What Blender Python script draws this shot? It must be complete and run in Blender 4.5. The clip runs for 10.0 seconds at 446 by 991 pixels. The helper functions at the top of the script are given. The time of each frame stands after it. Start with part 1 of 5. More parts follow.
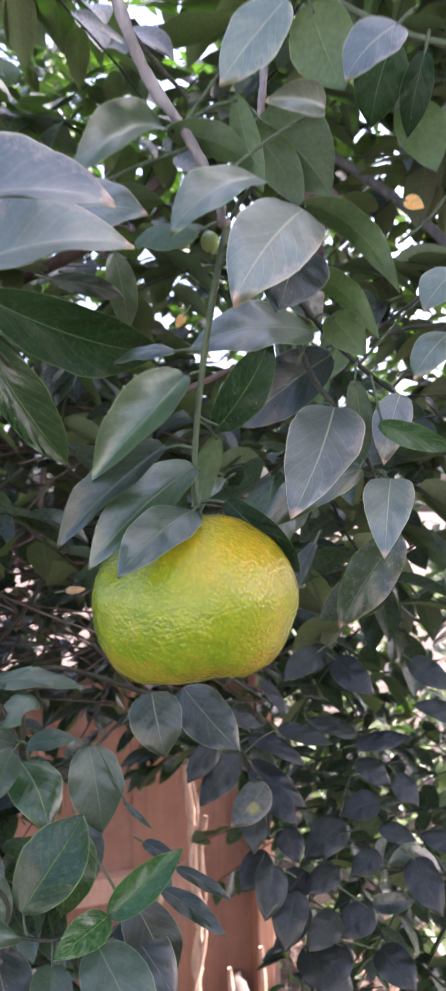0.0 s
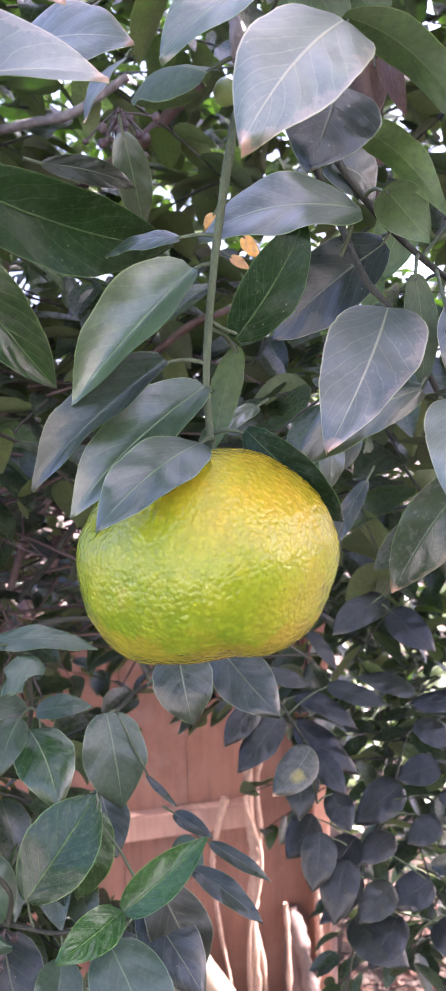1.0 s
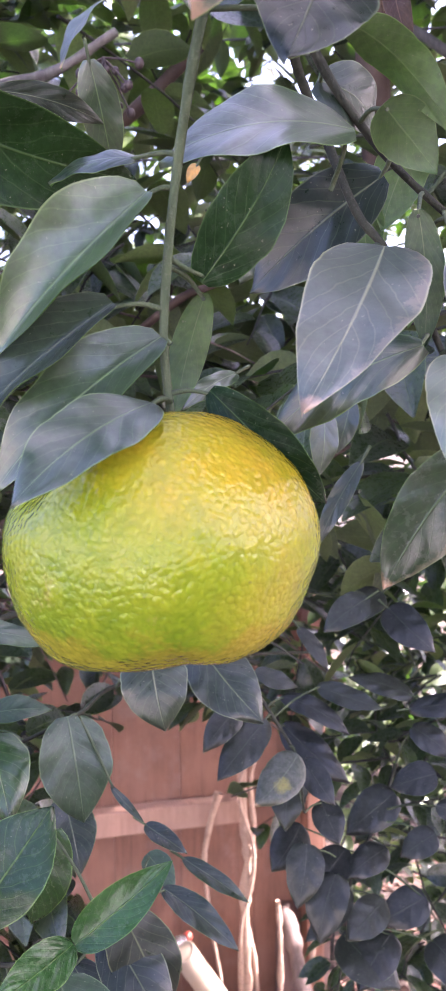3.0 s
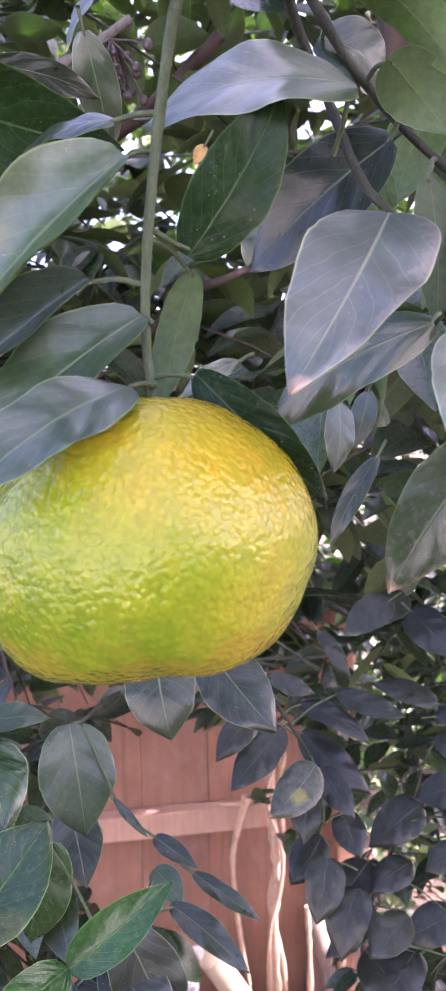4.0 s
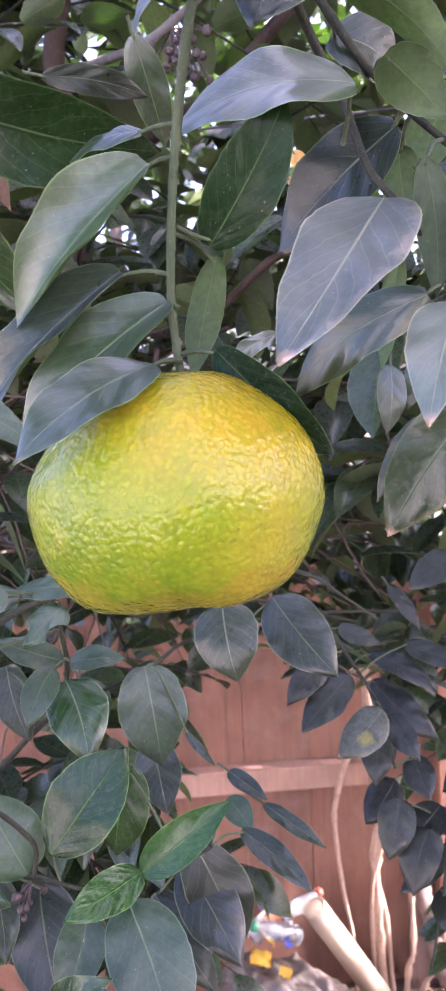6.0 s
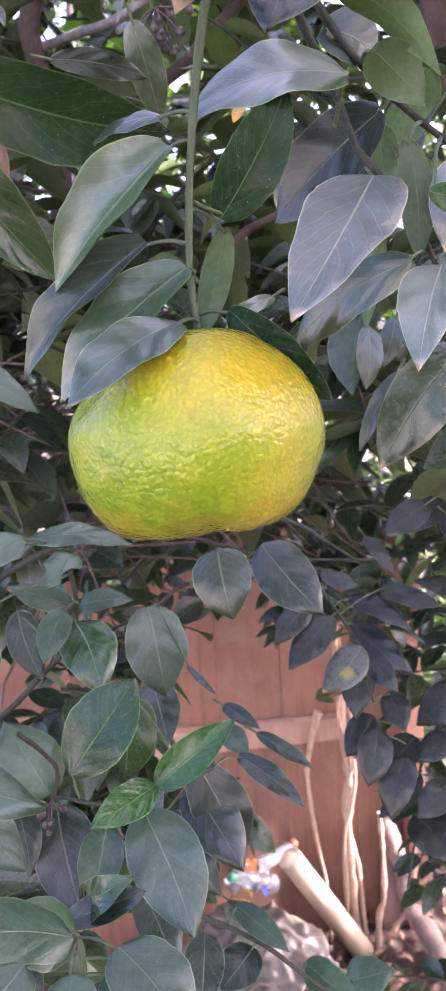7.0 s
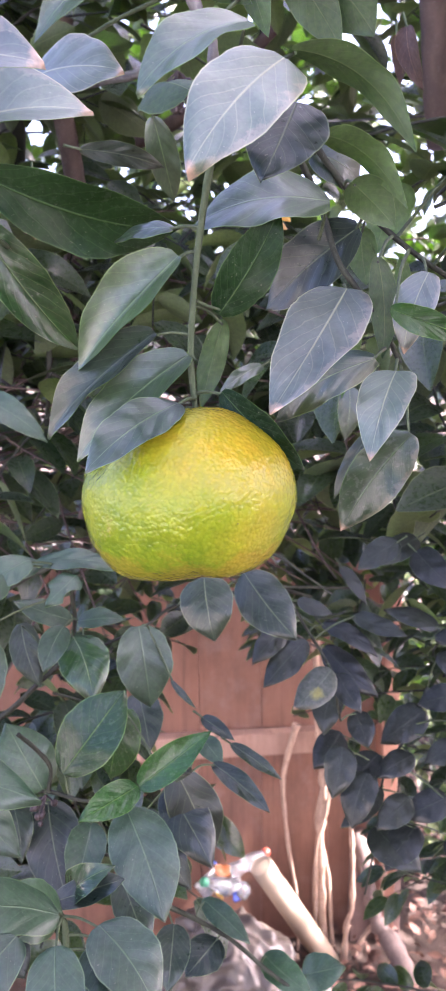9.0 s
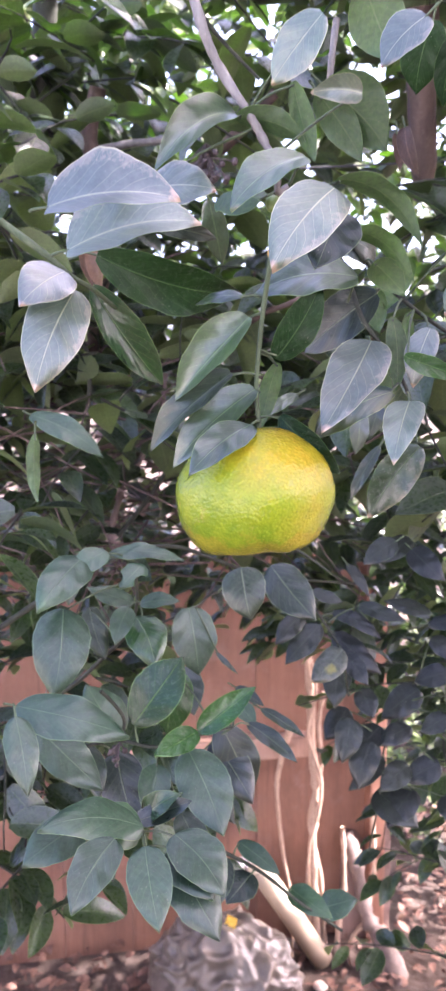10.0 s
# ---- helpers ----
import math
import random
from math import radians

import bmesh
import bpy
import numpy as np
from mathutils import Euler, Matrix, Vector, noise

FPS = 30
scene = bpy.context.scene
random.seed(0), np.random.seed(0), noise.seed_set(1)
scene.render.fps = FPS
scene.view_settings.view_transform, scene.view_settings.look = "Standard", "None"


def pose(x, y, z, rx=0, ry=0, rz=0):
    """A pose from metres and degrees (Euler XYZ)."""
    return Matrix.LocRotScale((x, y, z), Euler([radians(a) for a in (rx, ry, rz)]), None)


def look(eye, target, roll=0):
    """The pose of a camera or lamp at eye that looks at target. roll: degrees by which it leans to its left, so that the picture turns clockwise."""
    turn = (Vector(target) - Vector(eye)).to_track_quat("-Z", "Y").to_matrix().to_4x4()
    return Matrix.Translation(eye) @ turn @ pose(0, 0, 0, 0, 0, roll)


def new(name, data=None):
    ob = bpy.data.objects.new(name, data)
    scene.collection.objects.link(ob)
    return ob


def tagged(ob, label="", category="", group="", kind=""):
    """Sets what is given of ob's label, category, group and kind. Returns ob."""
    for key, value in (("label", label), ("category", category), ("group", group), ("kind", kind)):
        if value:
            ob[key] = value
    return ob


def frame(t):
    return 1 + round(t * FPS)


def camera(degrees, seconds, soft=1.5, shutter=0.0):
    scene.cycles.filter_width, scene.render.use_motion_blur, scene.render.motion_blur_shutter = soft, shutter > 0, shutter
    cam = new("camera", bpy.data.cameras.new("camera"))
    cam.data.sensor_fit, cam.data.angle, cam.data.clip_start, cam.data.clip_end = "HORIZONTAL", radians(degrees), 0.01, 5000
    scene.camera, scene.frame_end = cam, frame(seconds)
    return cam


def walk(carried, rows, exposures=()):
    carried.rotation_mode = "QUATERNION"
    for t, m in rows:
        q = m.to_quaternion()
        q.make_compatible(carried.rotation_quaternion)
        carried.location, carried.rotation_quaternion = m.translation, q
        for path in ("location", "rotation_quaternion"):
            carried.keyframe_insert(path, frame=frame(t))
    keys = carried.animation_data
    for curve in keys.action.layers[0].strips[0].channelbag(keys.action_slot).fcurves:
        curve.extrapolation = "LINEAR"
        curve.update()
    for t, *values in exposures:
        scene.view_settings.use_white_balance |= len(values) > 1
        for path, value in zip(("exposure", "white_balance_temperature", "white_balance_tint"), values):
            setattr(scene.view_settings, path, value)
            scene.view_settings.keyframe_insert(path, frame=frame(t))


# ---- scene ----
cam = camera(30.0, 10.0, soft=1.35, shutter=0.2)
cam.data.dof.use_dof = True
cam.data.dof.focus_distance = 0.30
cam.data.dof.aperture_fstop = 54.0
walk(cam, [
    (0, look((0.091, -0.033, 1.558), (-0.354, 1.917, 1.553), -0.9)),
    (0.5, look((0.090, 0.045, 1.554), (-0.416, 1.974, 1.413), -1.0)),
    (1, look((0.087, 0.047, 1.555), (-0.499, 1.953, 1.399), -1.3)),
    (1.5, look((0.083, 0.055, 1.541), (-0.496, 1.963, 1.397), -0.9)),
    (2, look((0.091, 0.041, 1.564), (-0.459, 1.955, 1.375), -0.5)),
    (2.5, look((0.082, 0.067, 1.545), (-0.437, 1.989, 1.353), -0.3)),
    (3, look((0.085, 0.096, 1.546), (-0.507, 1.998, 1.370), -0.4)),
    (4.5, look((0.090, 0.122, 1.541), (-0.605, 1.989, 1.364), -0.9)),
    (5, look((0.093, 0.121, 1.543), (-0.672, 1.960, 1.359), -1.2)),
    (6.5, look((0.133, 0.074, 1.541), (-0.780, 1.831, 1.257), -3.3)),
    (7, look((0.126, 0.054, 1.538), (-0.690, 1.852, 1.218), -3.5)),
    (7.5, look((0.141, 0.053, 1.550), (-0.705, 1.830, 1.193), -2.7)),
    (8, look((0.128, 0.054, 1.546), (-0.687, 1.846, 1.194), -1.7)),
    (8.5, look((0.115, 0.045, 1.556), (-0.650, 1.862, 1.219), -1.0)),
    (9, look((0.151, 0.007, 1.565), (-0.651, 1.814, 1.260), -0.4)),
    (9.5, look((0.145, -0.052, 1.559), (-0.646, 1.764, 1.287), -0.5)),
    (9.6, look((0.145, -0.065, 1.558), (-0.639, 1.755, 1.286), -0.4)),
    (10, look((0.160, -0.120, 1.571), (-0.601, 1.712, 1.314), -0.5)),
], exposures=[(0, 3.06, 6030, 25), (0.5, 3.48, 5990, 33), (2.5, 3.5, 5990, 35), (4.5, 3.54, 6010, 39), (6.5, 3.57, 6010, 37), (8, 3.53, 5990, 33), (9, 3.57, 5990, 33), (10, 3.7, 5990, 33)])

# ---- light ----
SUN_TO = Vector((0.62, 0.25, 0.74)).normalized()
world = bpy.data.worlds.new("world")
scene.world = world
world.use_nodes = True
wn = world.node_tree
sky = wn.nodes.new("ShaderNodeTexSky")
sky.sky_type = "NISHITA"
sky.sun_disc = False
sky.sun_elevation = math.asin(SUN_TO.z)
sky.sun_rotation = math.atan2(SUN_TO.x, SUN_TO.y)
sky.air_density, sky.dust_density = 0.6, 7.0
sky.ozone_density = 0.3
wn.links.new(sky.outputs["Color"], wn.nodes["Background"].inputs["Color"])
wn.nodes["Background"].inputs["Strength"].default_value = 0.15
sun_data = bpy.data.lights.new("sun", "SUN")
sun_data.energy, sun_data.angle, sun_data.color = 4.0, radians(0.53), (1.0, 0.93, 0.82)
sun = new("sun", sun_data)
sun.matrix_world = look(SUN_TO * 30, (0, 0, 0))

# ---- materials ----
def shader(name):
    m = bpy.data.materials.new(name)
    m.use_nodes = True
    return m, m.node_tree, m.node_tree.nodes["Principled BSDF"]


def node(nt, kind, **values):
    n = nt.nodes.new(kind)
    for key, value in values.items():
        n.inputs[key].default_value = value
    return n


def calc(nt, op, a, b=None, clamp=False):
    n = nt.nodes.new("ShaderNodeMath")
    n.operation, n.use_clamp = op, clamp
    for i, v in enumerate((a, b)):
        if v is None:
            continue
        if isinstance(v, (int, float)):
            n.inputs[i].default_value = v
        else:
            nt.links.new(v, n.inputs[i])
    return n.outputs[0]


def ramp(nt, fac, *stops):
    n = nt.nodes.new("ShaderNodeValToRGB")
    while len(n.color_ramp.elements) < len(stops):
        n.color_ramp.elements.new(0.5)
    for e, (at, value) in zip(n.color_ramp.elements, stops):
        e.position = at
        e.color = (*value, 1) if isinstance(value, tuple) else (value, value, value, 1)
    nt.links.new(fac, n.inputs[0])
    return n.outputs[0]


def mixed(nt, fac, a, b, blend="MIX"):
    n = nt.nodes.new("ShaderNodeMix")
    n.data_type, n.blend_type = "RGBA", blend
    for i, v in ((0, fac), (6, a), (7, b)):
        if isinstance(v, (int, float)):
            n.inputs[i].default_value = v
        elif isinstance(v, tuple):
            n.inputs[i].default_value = (*v, 1)
        else:
            nt.links.new(v, n.inputs[i])
    return n.outputs[2]


def fuzz(nt, scale, detail=4.0, rough=0.55, kind="Object", stretch=None):
    co = nt.nodes.new("ShaderNodeNewGeometry").outputs["Position"] if kind == "World" else nt.nodes.new("ShaderNodeTexCoord").outputs[kind]
    if stretch:
        mp = nt.nodes.new("ShaderNodeMapping")
        mp.inputs["Scale"].default_value = stretch
        nt.links.new(co, mp.inputs["Vector"])
        co = mp.outputs["Vector"]
    n = node(nt, "ShaderNodeTexNoise", Scale=scale, Detail=detail, Roughness=rough)
    nt.links.new(co, n.inputs["Vector"])
    return n.outputs["Fac"]


def bumped(nt, bsdf, height, strength, distance):
    b = node(nt, "ShaderNodeBump", Strength=strength, Distance=distance)
    nt.links.new(height, b.inputs["Height"])
    nt.links.new(b.outputs["Normal"], bsdf.inputs["Normal"])


def leaf_material(name, light, dark, vein, rough, glow, worn=0.0, relief=0.35, loose=False, quilt=0.0, dusty=0.2, sheen=0.5, gloss=0.9, blotch=False):
    """A leaf's face: u runs from base to tip, v across. glow: share of light that comes through."""
    m, nt, bsdf = shader(name)
    uv = nt.nodes.new("ShaderNodeSeparateXYZ")
    nt.links.new(nt.nodes.new("ShaderNodeTexCoord").outputs["UV"], uv.inputs[0])
    u, side = uv.outputs[0], calc(nt, "ABSOLUTE", calc(nt, "SUBTRACT", uv.outputs[1], 0.5))
    if loose:
        rnd = nt.nodes.new("ShaderNodeNewGeometry").outputs["Random Per Island"]
    else:
        rnd = nt.nodes.new("ShaderNodeObjectInfo").outputs["Random"]
    patch = fuzz(nt, 55, 3, kind="World")
    fine = fuzz(nt, 420, 3, kind="World")
    base = mixed(nt, ramp(nt, patch, (0.25, 0.15), (0.78, 0.9)), dark, light)
    tone = mixed(nt, rnd, (0.60, 0.64, 0.74), (1.34, 1.28, 1.06))
    base = mixed(nt, 1.0, base, tone, "MULTIPLY")
    base = mixed(nt, 1.0, base, mixed(nt, ramp(nt, fine, (0.35, 0.0), (0.65, 1.0)), (0.84, 0.84, 0.84), (1.16, 1.15, 1.12)), "MULTIPLY")
    rib = ramp(nt, calc(nt, "ADD", side, calc(nt, "MULTIPLY", u, 0.006)), (0.008, 1.0), (0.020, 0.0))
    warp = calc(nt, "MULTIPLY", fuzz(nt, 70, 2, 0.5, kind="World"), 0.12)
    wave = calc(nt, "SINE", calc(nt, "MULTIPLY", calc(nt, "ADD", calc(nt, "SUBTRACT", u, calc(nt, "MULTIPLY", side, 0.7)), warp), 52.0))
    veins = ramp(nt, wave, (0.93, 0.0), (1.0, 1.0))
    base = mixed(nt, calc(nt, "MULTIPLY", rib, 0.45), base, vein)
    base = mixed(nt, calc(nt, "MULTIPLY", veins, 0.13), base, vein)
    # pale margin
    base = mixed(nt, calc(nt, "MULTIPLY", ramp(nt, side, (0.478, 0.0), (0.492, 1.0)), 0.6), base, vein)
    # dust film and specks
    dust = ramp(nt, fuzz(nt, 240, 6, 0.75, kind="World"), (0.36, 0.0), (0.74, 1.0))
    base = mixed(nt, calc(nt, "MULTIPLY", dust, dusty), base, (0.27, 0.265, 0.28))
    specks = ramp(nt, fuzz(nt, 900, 2, kind="World"), (0.70, 0.0), (0.76, 1.0))
    base = mixed(nt, calc(nt, "MULTIPLY", specks, 0.35), base, (0.32, 0.29, 0.24))
    spots = ramp(nt, fuzz(nt, 150, 3, 0.6, kind="World"), (0.75, 0.0), (0.77, 1.0))
    base = mixed(nt, calc(nt, "MULTIPLY", spots, 0.2), base, (0.12, 0.075, 0.04))
    if blotch:
        away = calc(nt, "ADD", calc(nt, "POWER", calc(nt, "MULTIPLY", calc(nt, "SUBTRACT", u, 0.52), 1.6), 2.0), calc(nt, "POWER", calc(nt, "SUBTRACT", uv.outputs[1], 0.62), 2.0))
        away = calc(nt, "ADD", away, calc(nt, "MULTIPLY", fuzz(nt, 230, 5, 0.7, kind="World"), 0.16))
        base = mixed(nt, ramp(nt, away, (0.06, 0.75), (0.135, 0.0)), base, (0.29, 0.26, 0.05))
    if worn:
        # scurf along the rib and towards the margin, and a dry tip
        lop = calc(nt, "ADD", calc(nt, "MULTIPLY", side, 1.1), calc(nt, "MULTIPLY", uv.outputs[1], 0.25))
        edge = calc(nt, "ADD", lop, calc(nt, "MULTIPLY", fuzz(nt, 160, 5, 0.75, kind="World"), 0.9))
        scurf = ramp(nt, calc(nt, "SUBTRACT", edge, 0.5), (0.58, 0.0), (0.68, 1.0))
        base = mixed(nt, calc(nt, "MULTIPLY", scurf, 0.22 * worn), base, (0.36, 0.27, 0.21))
        tip = ramp(nt, calc(nt, "ADD", calc(nt, "SUBTRACT", u, 0.5), calc(nt, "MULTIPLY", fuzz(nt, 200, 4, 0.7, kind="World"), 0.12)), (0.490, 0.0), (0.535, 1.0))
        base = mixed(nt, calc(nt, "MULTIPLY", tip, 0.85), base, (0.33, 0.22, 0.15))
    nt.links.new(base, bsdf.inputs["Base Color"])
    nt.links.new(calc(nt, "ADD", calc(nt, "MULTIPLY", dust, 0.14), rough), bsdf.inputs["Roughness"])
    bsdf.inputs["Specular IOR Level"].default_value = gloss
    bsdf.inputs["Coat Weight"].default_value = sheen
    bsdf.inputs["Coat IOR"].default_value = 1.8
    bsdf.inputs["Coat Roughness"].default_value = rough * 0.9 + 0.02
    puff = calc(nt, "MULTIPLY", wave, ramp(nt, fuzz(nt, 85, 2, 0.5, kind="World"), (0.40, 0.0), (0.66, 1.0)))
    h = calc(nt, "ADD", calc(nt, "MULTIPLY", puff, 0.10 + 0.9 * quilt), calc(nt, "MULTIPLY", fine, 0.5))
    h = calc(nt, "SUBTRACT", h, calc(nt, "MULTIPLY", rib, 1.6))
    h = calc(nt, "SUBTRACT", h, calc(nt, "MULTIPLY", veins, 0.12))
    h = calc(nt, "ADD", h, calc(nt, "MULTIPLY", fuzz(nt, 170, 3, 0.6, kind="World"), 0.7))
    h = calc(nt, "ADD", h, calc(nt, "MULTIPLY", fuzz(nt, 38, 2, 0.45, kind="World"), 0.5))
    bumped(nt, bsdf, h, relief, 0.0006)
    if glow:
        tr = nt.nodes.new("ShaderNodeBsdfTranslucent")
        nt.links.new(mixed(nt, 1.0, base, (2.0, 2.45, 0.95), "MULTIPLY"), tr.inputs["Color"])
        mx = node(nt, "ShaderNodeMixShader", Fac=glow)
        nt.links.new(bsdf.outputs[0], mx.inputs[1])
        nt.links.new(tr.outputs[0], mx.inputs[2])
        nt.links.new(mx.outputs[0], nt.nodes["Material Output"].inputs["Surface"])
    return m


TOP = leaf_material("leaf_top", (0.028, 0.066, 0.022), (0.015, 0.040, 0.013), (0.17, 0.26, 0.10), 0.29, 0.20, dusty=0.10, sheen=0.26, gloss=0.7, relief=0.32, quilt=0.05)
WORN = leaf_material("leaf_top_worn", (0.040, 0.074, 0.046), (0.027, 0.053, 0.033), (0.34, 0.35, 0.20), 0.37, 0.2, worn=1.0, dusty=0.13, sheen=0.42, relief=0.32, quilt=0.03)
DARK = leaf_material("leaf_top_dark", (0.018, 0.033, 0.021), (0.010, 0.020, 0.013), (0.14, 0.17, 0.10), 0.27, 0.18, dusty=0.02, sheen=0.12, gloss=0.38, relief=0.4, quilt=0.04)
# darker still and less glossy, for the leaves on twig_g and twig_j
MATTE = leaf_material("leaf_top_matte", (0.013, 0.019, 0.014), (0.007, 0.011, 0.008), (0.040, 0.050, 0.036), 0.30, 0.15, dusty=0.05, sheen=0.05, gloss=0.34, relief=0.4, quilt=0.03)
# shaded copy of the leaf top: the shade is put into the colour
SHADED = leaf_material("leaf_top_shaded", (0.012, 0.034, 0.011), (0.007, 0.021, 0.007), (0.08, 0.14, 0.05), 0.20, 0.06, dusty=0.015, sheen=0.0, gloss=0.1, relief=0.4, quilt=0.08)
# shade in the base colour as above; the brown tip is wear
SHADED_WORN = leaf_material("leaf_top_shaded_worn", (0.020, 0.050, 0.014), (0.011, 0.030, 0.009), (0.08, 0.14, 0.05), 0.20, 0.16, worn=0.7, dusty=0.05, sheen=0.04, gloss=0.4, relief=0.4, quilt=0.08)
GREEN = leaf_material("leaf_top_green", (0.024, 0.060, 0.029), (0.013, 0.039, 0.017), (0.095, 0.15, 0.075), 0.33, 0.20, dusty=0.07, sheen=0.12, gloss=0.42, relief=0.45, quilt=0.10)
FRESH = leaf_material("leaf_top_young", (0.015, 0.056, 0.012), (0.008, 0.034, 0.008), (0.15, 0.26, 0.07), 0.20, 0.14, relief=0.7, quilt=0.10, dusty=0.03, sheen=0.03, gloss=0.32)
GLOSSY = leaf_material("leaf_top_glossy", (0.018, 0.052, 0.015), (0.009, 0.032, 0.009), (0.18, 0.25, 0.11), 0.17, 0.10, relief=0.6, quilt=0.16, dusty=0.03, sheen=0.08, gloss=0.45)
YELLOW = leaf_material("leaf_yellowing", (0.55, 0.30, 0.03), (0.42, 0.20, 0.02), (0.5, 0.35, 0.1), 0.45, 0.35, sheen=0.2)
SPOT = leaf_material("leaf_top_spotted", (0.024, 0.037, 0.024), (0.017, 0.027, 0.018), (0.11, 0.14, 0.09), 0.33, 0.22, worn=0.4, blotch=True, sheen=0.1, gloss=0.45)
DEAD = leaf_material("leaf_dead", (0.13, 0.078, 0.056), (0.075, 0.044, 0.032), (0.28, 0.18, 0.12), 0.6, 0.2, relief=1.0, dusty=0.1, sheen=0.0, gloss=0.3)
UNDER = leaf_material("leaf_underside", (0.068, 0.142, 0.038), (0.044, 0.098, 0.027), (0.16, 0.24, 0.09), 0.50, 0.52, sheen=0.0, dusty=0.10, relief=0.5)
LOOSE = leaf_material("foliage_top", (0.043, 0.074, 0.030), (0.018, 0.036, 0.016), (0.15, 0.19, 0.10), 0.24, 0.45, loose=True, dusty=0.06, sheen=0.2, gloss=0.65)
# lighter copy of foliage_top: part of the sunlight is in its colour
SUNNY = leaf_material("sunlit_leaf_top", (0.125, 0.175, 0.055), (0.075, 0.112, 0.038), (0.2, 0.25, 0.12), 0.40, 0.45, loose=True, dusty=0.06, sheen=0.2)
LOOSE_UNDER = leaf_material("foliage_underside", (0.115, 0.165, 0.065), (0.080, 0.118, 0.050), (0.2, 0.25, 0.12), 0.50, 0.50, loose=True, sheen=0.0, dusty=0.1)


def bark_material(name, a, b, scale, lichen=0.4):
    m, nt, bsdf = shader(name)
    f = fuzz(nt, scale, 6, 0.65, stretch=(1, 1, 0.25))
    g = fuzz(nt, scale * 7, 4)
    c = mixed(nt, ramp(nt, f, (0.3, 0.0), (0.7, 1.0)), a, b)
    c = mixed(nt, calc(nt, "MULTIPLY", ramp(nt, g, (0.55, 0.0), (0.8, 1.0)), lichen), c, (0.30, 0.29, 0.26))
    nt.links.new(c, bsdf.inputs["Base Color"])
    bsdf.inputs["Roughness"].default_value = 0.75
    bsdf.inputs["Specular IOR Level"].default_value = 0.25
    bumped(nt, bsdf, calc(nt, "ADD", f, calc(nt, "MULTIPLY", g, 0.3)), 0.6, 0.002)
    return m


GREEN_TWIG = bark_material("green_twig", (0.034, 0.054, 0.026), (0.072, 0.096, 0.050), 150, 0.15)
GREY_BARK = bark_material("grey_bark", (0.085, 0.080, 0.074), (0.200, 0.190, 0.172), 110)
BARK_RED = bark_material("reddish_bark", (0.080, 0.058, 0.048), (0.17, 0.125, 0.105), 45)
ROOT_BARK = bark_material("root_bark", (0.044, 0.031, 0.024), (0.105, 0.074, 0.057), 45, 0.15)
BROWN_TWIG = bark_material("brown_twig", (0.012, 0.015, 0.009), (0.030, 0.034, 0.021), 140, 0.10)


